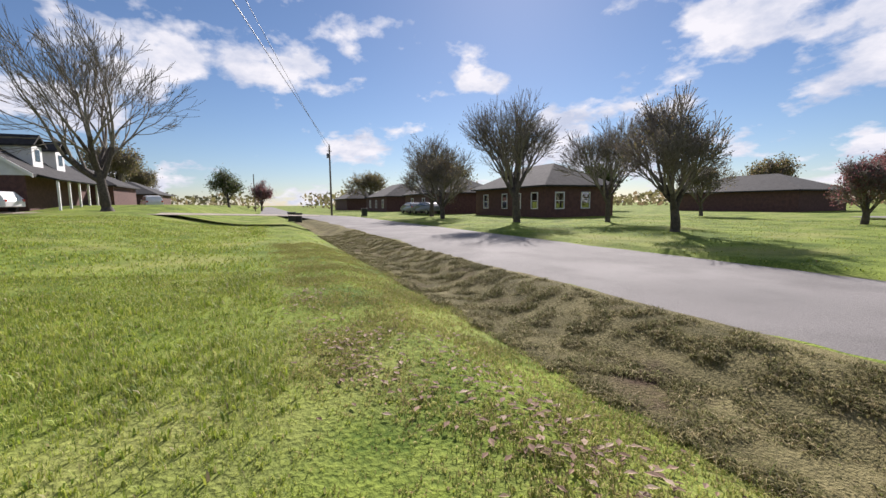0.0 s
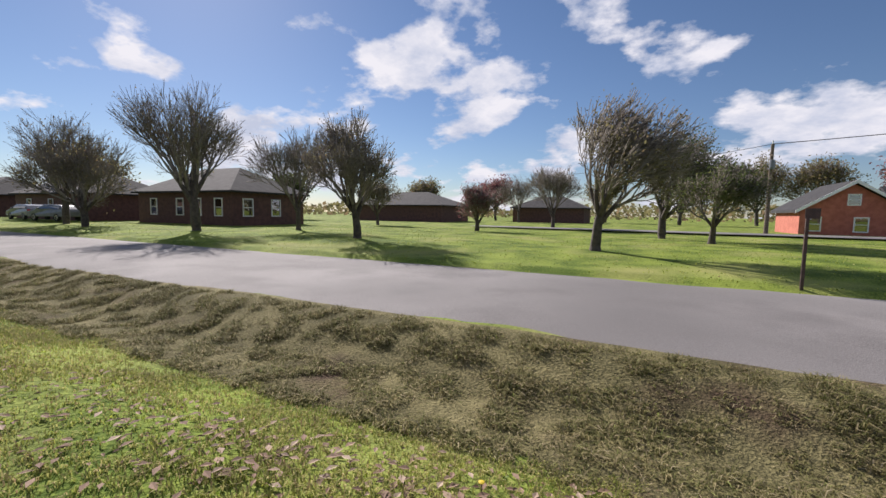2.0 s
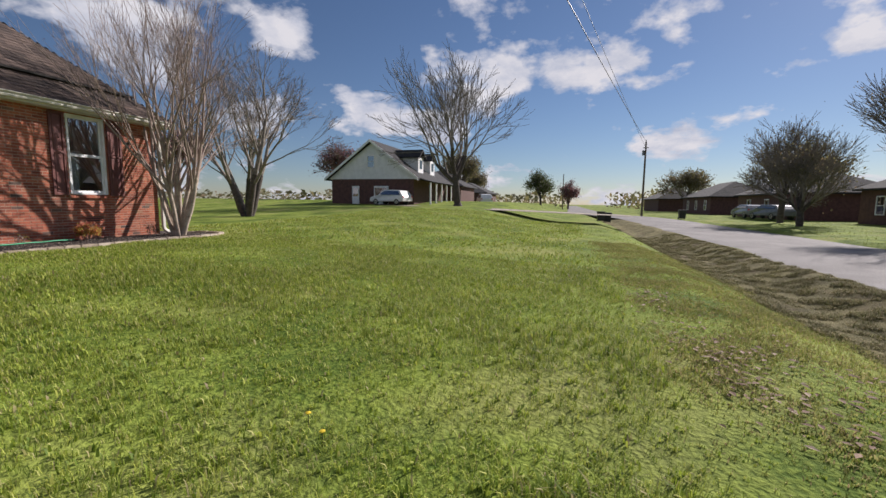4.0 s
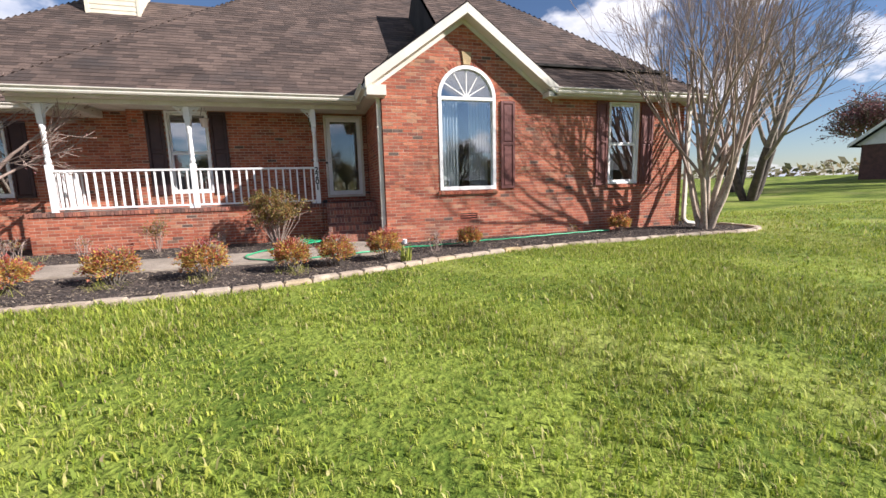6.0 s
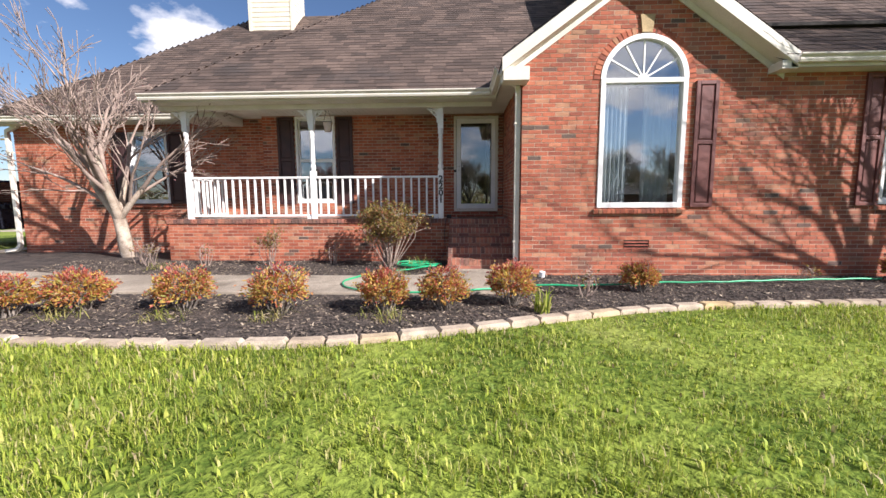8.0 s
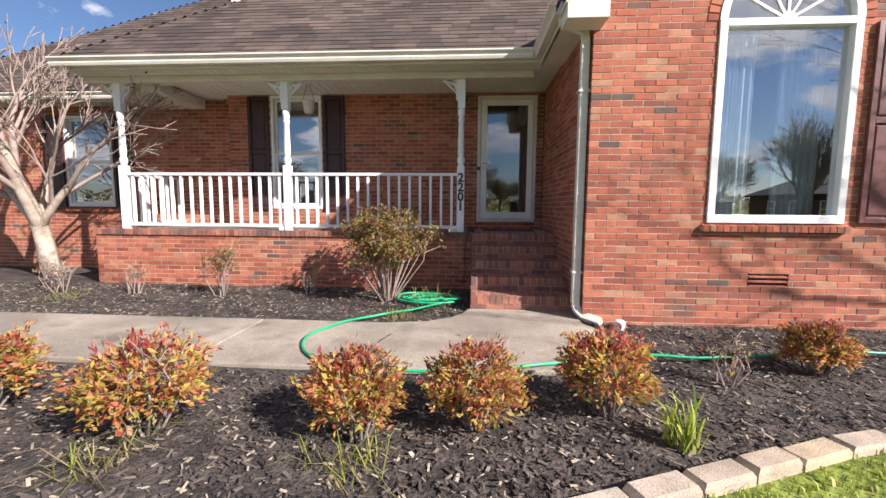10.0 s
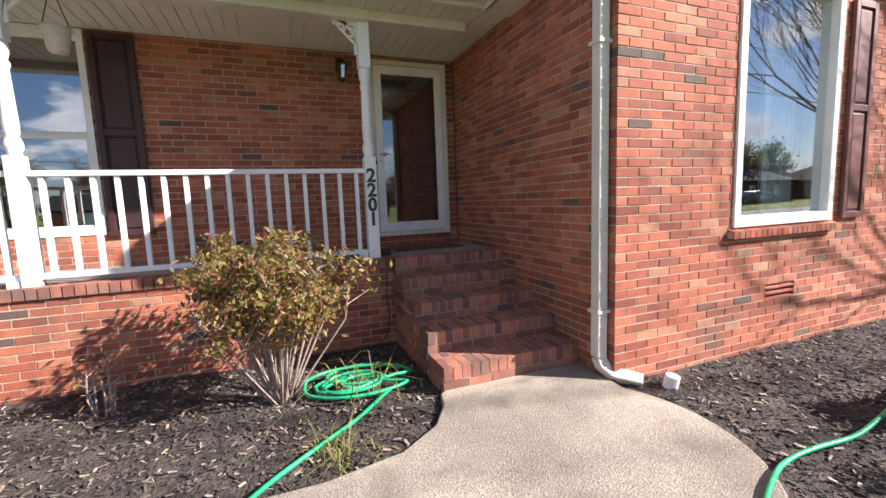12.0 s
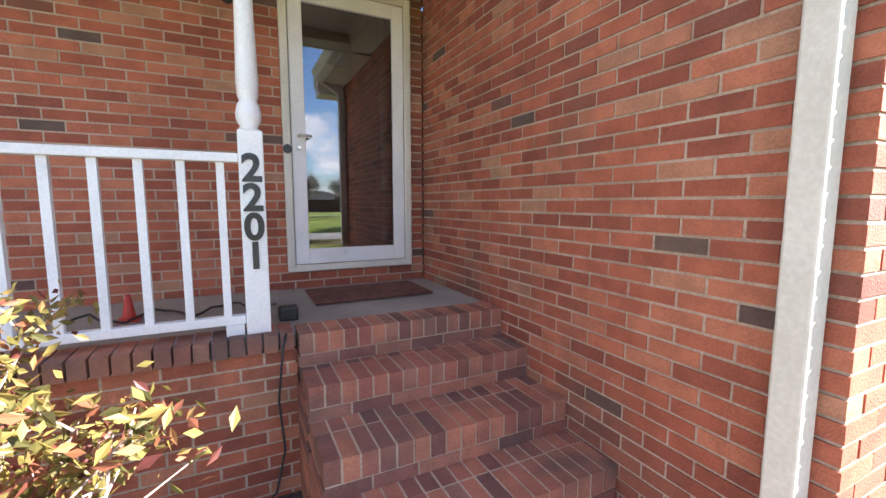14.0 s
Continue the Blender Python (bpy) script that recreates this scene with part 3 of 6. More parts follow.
# east part: eave y=-0.3
BX0, BX1, BY = 1.8, 8.25, -0.32
runb = 4.6
roof_plane("roof_east", "dark brown shingle roof with shadow streaks", (BX0, BY, EZ), (1, 0, 0), (0, 1, SL), [(2.0, 0), (BX1 - BX0, 0), (BX1 - BX0 - runb, runb * RK), (0, runb * RK), (0, 2.0 * RK)])
roof_plane("roof_east_hip", "east hip of the brown shingle roof", (BX1, BY, EZ), (0, 1, 0), (-1, 0, SL), [(0, 0), (2 * runb, 0), (runb, runb * RK)])
fill = part("roof_back", Geo().prism([(BX0, BY + 2, EZ + 2 * SL), (BX0, BY + runb, EZ + runb * SL), (BX0, BY + 2 * runb, EZ), (BX0, AY + 4, EZ)], (0.05, 0, 0)).prism([(-1, AY + run, EZ + run * SL), (BX0, AY + run, EZ + run * SL), (BX0 + 1, 12, EZ), (-1, 12, EZ)], (0, 0, 0.05)), dark_shingle)
tagged(fill, "rear slope of the brown roof", "roof", kind="structure")
# gable roof: ridge along y at x=GC
GS = 0.72
gk = math.sqrt(1 + GS * GS)
GH = 2.12
gz = GAPEX + 0.16 - GH * GS
roof_plane("roof_gable_west", "west slope of the front gable roof", (GC - GH, 5.2, gz), (0, -1, 0), (1, 0, GS), [(0, 0), (5.5, 0), (5.5, GH * gk), (0, GH * gk)])
roof_plane("roof_gable_east", "east slope of the front gable roof", (GC + GH, -0.3, gz), (0, 1, 0), (-1, 0, GS), [(0, 0), (5.0, 0), (5.0, GH * gk), (0, GH * gk)])
# wing roof
WX0, WY, WZ = -12.2, 2.75, 3.22
runw = 4.6
roof_plane("roof_wing", "brown shingle roof of the wing", (WX0, WY, WZ), (1, 0, 0), (0, 1, SL), [(0, 0), (9.5, 0), (9.5, runw * RK), (runw, runw * RK)])
roof_plane("roof_wing_hip", "west hip of the wing roof", (WX0, WY + 2 * runw, WZ), (0, -1, 0), (1, 0, SL), [(0, 0), (2 * runw, 0), (runw, runw * RK)])

# soffits, fascia, gutters
sof = part("trim_soffit", Geo().box(-7.1, -0.005, 1.36, 2.85, 3.13, 3.16).box(-7.1, -5.55, 2.85, 3.1, 3.13, 3.16).box(3.9, 8.15, -0.28, 0.0, 3.10, 3.13).box(-12.1, -7.1, 2.78, 3.1, 3.03, 3.06).box(-0.30, 0.0, -0.02, 1.4, 3.10, 3.13), soffit_mat)
tagged(sof, "cream vinyl soffit under the eaves", "soffit", kind="structure")
g = Geo()
for k in range(58):
    g.box(-7.0 + k * 0.12, -7.0 + k * 0.12 + 0.105, 1.42, 2.78, 3.121, 3.128)
grooves = part("trim_soffit_boards", g, soffit_mat)
tagged(grooves, "grooved cream porch ceiling boards", "soffit", kind="structure")
beam = part("trim_porch_beam", Geo().box(-7.1, -0.35, 1.66, 1.86, 3.03, 3.12).box(-7.0, -6.05, 1.87, 3.0, 2.94, 3.1), trim_cream, bevel=0.004)
tagged(beam, "cream painted porch beam", "beam", kind="structure")


def gutter(name, pts, label, z=3.2):
    """A K-profile gutter run along pts (x, y), open trough with rolled lip."""
    g = Geo()
    for (a, b), (c, d) in zip(pts, pts[1:]):
        dv = Vector((c - a, d - b, 0)).normalized()
        nv = Vector((dv.y, -dv.x, 0))
        prof = [(0, 0), (0.07, 0), (0.085, 0.035), (0.075, 0.06), (0.115, 0.095), (0.115, 0.115), (0.105, 0.115), (0.1, 0.1), (0.06, 0.065), (0.06, 0.012), (0.01, 0.012), (0.01, 0.12), (0, 0.12)]
        ring = [Vector((a, b, z - 0.05)) + nv * p + Vector((0, 0, q)) for p, q in prof]
        g.prism(ring, Vector((c - a, d - b, 0)))
    ob = part(name, g, trim_cream)
    return tagged(ob, label, "gutter", kind="structure")


gutter("trim_gutter_porch", [(-7.2, 1.32), (-0.42, 1.32)], "cream metal rain gutter along the porch eave")
gutter("trim_gutter_entry", [(-0.32, 1.32), (-0.32, 0.0)], "cream metal gutter beside the gable", 3.2)
gutter("trim_gutter_east", [(3.9, -0.3), (8.25, -0.3)], "cream metal rain gutter on the east eave")
gutter("trim_gutter_wing", [(-12.2, 2.77), (-7.2, 2.77)], "cream metal rain gutter on the wing", 3.12)
fas = Geo().box(-7.2, -0.3, 1.34, 1.37, 3.12, 3.27).box(3.85, 8.2, -0.29, -0.26, 3.1, 3.26).box(-12.2, -7.2, 2.79, 2.82, 3.03, 3.2).box(8.2, 8.23, -0.3, 8.8, 3.1, 3.26)
fas.box(-0.31, -0.28, 0, 1.34, 3.1, 3.26)
f_ob = part("trim_fascia", fas, trim_cream)
tagged(f_ob, "cream fascia boards under the roof edge", "fascia", kind="structure")

# gable rake boards with returns
g = Geo()
for sgn in (-1, 1):
    e = (GC + sgn * (GH + 0.03), GAPEX + 0.13 - (GH + 0.03) * GS)
    apex = (GC, GAPEX + 0.13)
    low = 0.20
    g.prism([(e[0], -0.325, e[1]), (apex[0], -0.325, apex[1]), (apex[0], -0.325, apex[1] - low), (e[0], -0.325, e[1] - low)], (0, 0.03, 0))
    g.prism([(e[0], -0.295, e[1] - low + 0.02), (apex[0], -0.295, apex[1] - low + 0.02), (apex[0], -0.295, apex[1] - low), (e[0], -0.295, e[1] - low)], (0, 0.295, 0))
    g.prism([(e[0], -0.03, e[1] - low), (apex[0], -0.03, apex[1] - low), (apex[0], -0.03, apex[1] - low - 0.1), (e[0], -0.03, e[1] - low - 0.1)], (0, 0.025, 0))
g.box(-0.33, 0.06, -0.3, 0.0, 2.98, 3.18)
g.box(3.72, 3.95, -0.29, 0.0, 3.08, 3.2)
rake = part("trim_rake", g, trim_cream, bevel=0.004)
tagged(rake, "cream gable rake boards with boxed returns", "trim", kind="structure")

# chimney
CH = (-7.45, -6.1, 6.5, 7.5)
chim = empty("chimney", "cream clapboard-sided chimney rising through the roof", "chimney", at=(-6.8, 7.0, 4.5))
g = Geo()
for k in range(26):
    z = 4.6 + 0.14 * k
    n = len(g.v)
    for x0, x1, y0, y1, zz in ((CH[0] - 0.012, CH[1] + 0.012, CH[2] - 0.012, CH[3] + 0.012, z), (CH[0], CH[1], CH[2], CH[3], z + 0.14)):
        g.v += [(x0, y0, zz), (x1, y0, zz), (x1, y1, zz), (x0, y1, zz)]
    g.f += [(n, n + 3, n + 2, n + 1)] + [(n + i, n + (i + 1) % 4, n + 4 + (i + 1) % 4, n + 4 + i) for i in range(4)]
part("siding", g, siding_mat, chim)
part("corner_board", Geo().box(CH[0] - 0.025, CH[0] + 0.07, CH[2] - 0.025, CH[2] + 0.01, 4.6, 8.2).box(CH[1] - 0.07, CH[1] + 0.025, CH[2] - 0.025, CH[2] + 0.01, 4.6, 8.2), siding_mat, chim)
part("cap", Geo().box(CH[0] - 0.08, CH[1] + 0.08, CH[2] - 0.08, CH[3] + 0.08, 8.2, 8.32), trim_cream, chim)


# ---- windows, door, shutters ----
def bars(geo, rects, y0, y1):
    for x0, x1, z0, z1 in rects:
        geo.box(x0, x1, y0, y1, z0, z1)
    return geo


def sash_window(name, x0, x1, z0, z1, y, label, mid=True):
    w = empty(name, label, "window", kind="structure", at=((x0 + x1) / 2, y, z0))
    t = 0.05
    part("window_frame", bars(Geo(), [(x0, x0 + t, z0, z1), (x1 - t, x1, z0, z1), (x0 + t, x1 - t, z1 - t, z1), (x0 + t, x1 - t, z0, z0 + t)], y - 0.012, y + 0.12), white_paint, w, bevel=0.004)
    zm = (z0 + z1) / 2
    part("sash", bars(Geo(), [(x0 + t, x0 + t + 0.04, z0 + t, zm), (x1 - t - 0.04, x1 - t, z0 + t, zm), (x0 + t + 0.04, x1 - t - 0.04, z0 + t, z0 + t + 0.05), (x0 + t + 0.04, x1 - t - 0.04, zm - 0.04, zm)], y + 0.035, y + 0.065), white_paint, w, bevel=0.003)
    part("sash", bars(Geo(), [(x0 + t, x0 + t + 0.035, zm, z1 - t), (x1 - t - 0.035, x1 - t, zm, z1 - t), (x0 + t + 0.035, x1 - t - 0.035, z1 - t - 0.04, z1 - t), (x0 + t + 0.035, x1 - t - 0.035, zm, zm + 0.035)], y + 0.07, y + 0.1), white_paint, w, bevel=0.003)
    for a, b, yy in ((z0 + t, zm, 0.05), (zm, z1 - t, 0.085)):
        p = part("pane", Geo().box(x0 + t, x1 - t, y + yy, y + yy + 0.004, a, b), window_glass, w)
        p.visible_shadow = False
    return w


def brick_sill(x0, x1, z, y, parent_name="window_sill"):
    s = empty(parent_name, "sloped rowlock brick window sill", "window sill", kind="structure", at=((x0 + x1) / 2, y, z))
    n = int((x1 - x0) / 0.068)
    for k in range(n):
        a = x0 + (x1 - x0) * k / n
        g = Geo().prism([(a + 0.004, y - 0.055, z - 0.085), (a + 0.004, y + 0.05, z - 0.085), (a + 0.004, y + 0.05, z), (a + 0.004, y - 0.055, z - 0.025)], ((x1 - x0) / n - 0.009, 0, 0))
        part("brick", g, brick_one, s)
    part("mortar", Geo().box(x0, x1, y - 0.045, y + 0.05, z - 0.08, z - 0.03), mortar, s)


def shutter(x0, x1, z0, z1, y, label, mat):
    s = empty("shutter", label, "shutter", "window shutters", at=((x0 + x1) / 2, y, z0))
    t, zm = 0.055, z0 + (z1 - z0) * 0.52
    part("frame", bars(Geo(), [(x0, x0 + t, z0, z1), (x1 - t, x1, z0, z1), (x0 + t, x1 - t, z0, z0 + t), (x0 + t, x1 - t, z1 - t, z1), (x0 + t, x1 - t, zm - t / 2, zm + t / 2)], y - 0.04, y - 0.004), mat, s, bevel=0.004)
    for a, b in ((z0 + t, zm - t / 2), (zm + t / 2, z1 - t)):
        c = 0.03
        g = Geo().box(x0 + t, x1 - t, y - 0.018, y - 0.006, a, b)
        n = len(g.v)
        g.v += [(x0 + t + 0.012, y - 0.018, a + 0.012), (x1 - t - 0.012, y - 0.018, a + 0.012), (x1 - t - 0.012, y - 0.018, b - 0.012), (x0 + t + 0.012, y - 0.018, b - 0.012),
                (x0 + t + c, y - 0.03, a + c), (x1 - t - c, y - 0.03, a + c), (x1 - t - c, y - 0.03, b - c), (x0 + t + c, y - 0.03, b - c)]
        g.f += [(n + 4, n + 5, n + 6, n + 7)] + [(n + i, n + (i + 1) % 4, n + 4 + (i + 1) % 4, n + 4 + i) for i in range(4)]
        part("panel", g, mat, s)


# arched front window
w = empty("window_1", "tall white-framed picture window with sunburst arch", "window", kind="structure", at=(WCX, 0, WIN[2]))
t = 0.075
part("window_frame", bars(Geo(), [(WIN[0], WIN[0] + t, WIN[2], WIN[3]), (WIN[1] - t, WIN[1], WIN[2], WIN[3]), (WIN[0] + t, WIN[1] - t, WIN[2], WIN[2] + 0.085), (WIN[0] + t, WIN[1] - t, WIN[3] - 0.05, WIN[3] + 0.02)], -0.02, 0.12), white_paint, w, bevel=0.006)
p = part("pane", Geo().box(WIN[0] + t, WIN[1] - t, 0.05, 0.055, WIN[2] + 0.08, WIN[3] - 0.05), window_glass, w)
p.visible_shadow = False
NA = 28
g = Geo()
for k in range(NA):
    a0, a1 = math.pi * k / NA, math.pi * (k + 1) / NA
    ring = [(WCX + math.cos(a) * r, -0.018, WIN[3] + 0.005 + math.sin(a) * r) for a, r in ((a0, WR + 0.004), (a1, WR + 0.004), (a1, WR - 0.07), (a0, WR - 0.07))]
    g.prism(ring, (0, 0.13, 0))
part("arch_frame", g, white_paint, w)
p = part("pane", Geo().prism([(WCX + math.cos(math.pi * k / NA) * (WR - 0.06), 0.05, WIN[3] + 0.02 + math.sin(math.pi * k / NA) * (WR - 0.06)) for k in range(NA + 1)], (0, 0.004, 0)), window_glass, w)
p.visible_shadow = False
for k in range(1, 6):
    a = math.pi * k / 6
    c, s = math.cos(a), math.sin(a)
    q = [(WCX + c * r - s * o, 0.035, WIN[3] + 0.02 + s * r + c * o) for r, o in ((0.04, 0.011), (WR - 0.06, 0.011), (WR - 0.06, -0.011), (0.04, -0.011))]
    part("muntin", Geo().prism(q, (0, 0.014, 0)), white_paint, w)
part("hub", Geo().prism([(WCX + math.cos(math.pi * k / 10) * 0.075, 0.03, WIN[3] + 0.02 + math.sin(math.pi * k / 10) * 0.075) for k in range(11)], (0, 0.02, 0)), white_paint, w)
part("keystone", Geo().prism([(WCX - 0.075, -0.03, WIN[3] + WR + 0.02), (WCX + 0.075, -0.03, WIN[3] + WR + 0.02), (WCX + 0.11, -0.03, WIN[3] + WR + 0.28), (WCX - 0.11, -0.03, WIN[3] + WR + 0.28)], (0, 0.06, 0)), edging_mat, w, "pale stone keystone")
# soldier-course arch bricks round the head
for k in range(30):
    a = math.pi * (k + 0.5) / 30
    if abs(a - math.pi / 2) < 0.16:
        continue
    c, s = math.cos(a), math.sin(a)
    r0, r1, h = WR + 0.012, WR + 0.115, 0.029
    q = [(WCX + c * r - s * o, -0.008, WIN[3] + s * r + c * o) for r, o in ((r0, h), (r1, h * 1.12), (r1, -h * 1.12), (r0, -h))]
    part("brick", Geo().prism(q, (0, 0.05, 0)), brick_one, w)
brick_sill(WIN[0] - 0.05, WIN[1] + 0.05, WIN[2] - 0.002, 0)
shutter(2.66, 3.0, 1.07, 3.0, 0, "maroon raised-panel shutter beside the arched window", shutter_mat)
sash_window("window_2", *RW, 0, "white double-hung sash window between dark shutters")
brick_sill(RW[0] - 0.05, RW[1] + 0.05, RW[2] - 0.002, 0)
shutter(5.18, 5.5, 1.08, 3.07, 0, "dark maroon panel shutter on brick", shutter_mat)
shutter(6.48, 6.85, 1.08, 3.07, 0, "dark maroon panel shutter on brick", shutter_mat)
sash_window("window_3", *PWIN, 2.84, "white double-hung porch window between dark shutters")
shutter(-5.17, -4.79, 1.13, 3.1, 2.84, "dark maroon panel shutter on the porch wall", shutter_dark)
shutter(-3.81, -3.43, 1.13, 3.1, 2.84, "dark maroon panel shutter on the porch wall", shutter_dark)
sash_window("window_4", *LW, 3.1, "dark double-hung wing window")
brick_sill(LW[0] - 0.05, LW[1] + 0.05, LW[2] - 0.002, 3.1)
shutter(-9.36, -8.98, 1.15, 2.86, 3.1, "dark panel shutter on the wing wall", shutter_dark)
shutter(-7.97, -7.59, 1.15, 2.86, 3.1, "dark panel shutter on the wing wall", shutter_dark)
# bricked-up threshold under the door is part of the wall; curtains inside
for x0, x1, y, z0, z1 in ((1.3, 1.75, 0.28, 1.1, 3.0), (2.0, 2.45, 0.28, 1.1, 3.0), (5.62, 5.95, 0.3, 1.12, 2.2)):
    g = Geo()
    n = 24
    for k in range(n + 1):
        xx, yy = x0 + (x1 - x0) * k / n, y + 0.03 * math.sin(k * 1.7)
        g.v += [(xx, yy, z0), (xx, yy, z1), (xx, yy + 0.012, z0), (xx, yy + 0.012, z1)]
    g.f = [(4 * k, 4 * k + 4, 4 * k + 5, 4 * k + 1) for k in range(n)] + [(4 * k + 2, 4 * k + 3, 4 * k + 7, 4 * k + 6) for k in range(n)]
    c = part("curtain", g, curtain_mat, smooth=True)
    tagged(c, "pale pleated curtain hanging inside the window", "curtain", "curtains")
    rod = part("trim_curtain_rod", Geo().tube([(x0 - 0.1, y, z1), (x1 + 0.1, y, z1)], 0.012), steel)
    tagged(rod, "thin curtain rod", "rod", kind="structure")

# storm door
d = empty("door_1", "white full-view storm door with brass handle, closed", "door", kind="structure", at=(-0.62, 2.84, 0.98))
dx0, dx1, dz0, dz1 = DOOR
part("door_frame", bars(Geo(), [(dx0, dx0 + 0.055, dz0, dz1), (dx1 - 0.055, dx1, dz0, dz1), (dx0 + 0.055, dx1 - 0.055, dz1 - 0.055, dz1), (dx0, dx1, dz0 - 0.03, dz0 + 0.02)], 2.80, 2.95), trim_cream, d, bevel=0.006)
part("door_leaf", bars(Geo(), [(dx0 + 0.06, dx0 + 0.16, dz0 + 0.025, dz1 - 0.06), (dx1 - 0.15, dx1 - 0.06, dz0 + 0.025, dz1 - 0.06), (dx0 + 0.16, dx1 - 0.15, dz1 - 0.16, dz1 - 0.06), (dx0 + 0.16, dx1 - 0.15, dz0 + 0.025, dz0 + 0.14)], 2.815, 2.85), white_paint, d, bevel=0.005)
p = part("pane", Geo().box(dx0 + 0.15, dx1 - 0.14, 2.83, 2.834, dz0 + 0.13, dz1 - 0.15), door_glass, d)
p.visible_shadow = False
hz = dz0 + 0.98
part("handle", Geo().tube([(dx0 + 0.11, 2.815, hz), (dx0 + 0.11, 2.76, hz), (dx0 + 0.2, 2.755, hz - 0.005)], [0.014, 0.012, 0.009], 8), steel, d, "brushed brass lever handle")
part("lock", Geo().tube([(dx0 + 0.11, 2.815, hz - 0.085), (dx0 + 0.11, 2.795, hz - 0.085)], 0.014, 10), steel, d)
part("doorbell", Geo().tube([(dx0 + 0.025, 2.80, hz - 0.1), (dx0 + 0.025, 2.775, hz - 0.1)], 0.032, 12), black_metal, d, "round black doorbell")
# indoor shade is put into this door's colour too
part("inner_door", Geo().box(dx1 - 0.2, dx1 - 0.15, 3.0, 3.9, dz0, dz1), room_mat, d, "inner door standing open, coloured near black like the unlit room")

# ---- porch: floor, steps, posts, rail ----
fl = part("floor_porch", Geo().box(-7.1, -1.2, 1.72, 2.84, 0.74, 0.822).box(-7.1, -5.53, 2.84, 3.1, 0.74, 0.822).box(-1.2, -0.002, 1.832, 2.84, 0.0, 0.816), porch_floor_mat)
tagged(fl, "grey painted concrete porch floor", "porch floor", kind="structure")


def rowlock_row(parent, x0, x1, y0, y1, z0, z1, name="brick"):
    n = max(1, round((x1 - x0) / 0.0735))
    wdt = (x1 - x0) / n
    g = Geo().box(0.005, wdt - 0.005, 0, y1 - y0, 0, z1 - z0)
    me = g.mesh("brick", step_brick)
    rng = random.Random(int(y0 * 100))
    for k in range(n):
        b = new(name, me)
        b.parent = parent
        b.location = (x0 + k * wdt - parent.location.x, y0 + rng.uniform(-0.003, 0.003) - parent.location.y, z0 + rng.uniform(-0.002, 0.002) - parent.location.z)


st = empty("steps", "worn dark red brick entry steps, sunlit at the bottom corner", "brick steps", kind="structure", at=(-0.6, 0.39, 0))
SY = [0.39, 0.72, 1.04, 1.36, 1.62]
SZ = [0.165, 0.33, 0.493, 0.657, 0.822]
core = Geo()
for k, (y, z) in enumerate(zip(SY, SZ)):
    y2 = SY[k + 1] if k < 4 else 1.83
    core.box(-1.19, -0.004, y + 0.005, y2 + 0.005, -0.14, z - 0.003)
part("mortar", core, mortar, st)
for k, (y, z) in enumerate(zip(SY, SZ)):
    y2 = SY[k + 1] if k < 4 else 1.83
    rowlock_row(st, -1.2, -0.004, y, y + 0.205, z - 0.1, z)
    if k < 4:
        rowlock_row(st, -1.2, -0.004, y + 0.215, y2 + 0.02, z - 0.1, z - 0.001)
    # stretcher course under the nosing and on the flank
    zb = z - 0.1 - 0.062
    n = 6
    for j in range(n):
        part("brick", Geo().box(-1.2 + j * 0.2, -1.2 + j * 0.2 + 0.19, y + 0.0005, y + 0.1, zb, z - 0.108), step_brick, st)
for k in range(4):
    zz = -0.1 + 0.0
    row = 0
    while zz < SZ[k] - 0.12:
        part("brick", Geo().box(-1.206, -1.16, SY[k] + 0.01 + (0.06 if row % 2 else 0), SY[k] + 0.31, zz, zz + 0.058), step_brick, st)
        zz += 0.0677
        row += 1
# rowlock cap along the porch edge
cap = empty("porch_cap", "rowlock brick cap along the porch edge", "brick cap", kind="structure", at=(-4.0, 1.66, 0.74))
rowlock_row(cap, -7.12, -1.21, 1.655, 1.86, 0.742, 0.828)


def turned_post(x, y, z0, z1):
    p = empty("porch_post", "white turned wooden porch post with scroll brackets", "porch post", "porch posts", at=(x, y, z0))
    h = z1 - z0
    part("base_block", Geo().box(x - 0.055, x + 0.055, y - 0.055, y + 0.055, z0, z0 + 0.98), white_paint, p, bevel=0.006)
    prof = [(z0 + 0.98, 0.052), (z0 + 1.0, 0.04), (z0 + 1.03, 0.055), (z0 + 1.06, 0.058), (z0 + 1.1, 0.05), (z0 + 1.12, 0.038), (z0 + 1.14, 0.046), (z0 + 1.2, 0.05), (z1 - 0.62, 0.04), (z1 - 0.6, 0.05), (z1 - 0.575, 0.05), (z1 - 0.555, 0.038), (z1 - 0.5, 0.055), (z1 - 0.46, 0.056), (z1 - 0.42, 0.05)]
    part("shaft", Geo().lathe(x, y, prof, 16), white_paint, p, smooth=True)
    part("top_block", Geo().box(x - 0.055, x + 0.055, y - 0.055, y + 0.055, z1 - 0.42, z1), white_paint, p, bevel=0.005)
    return p


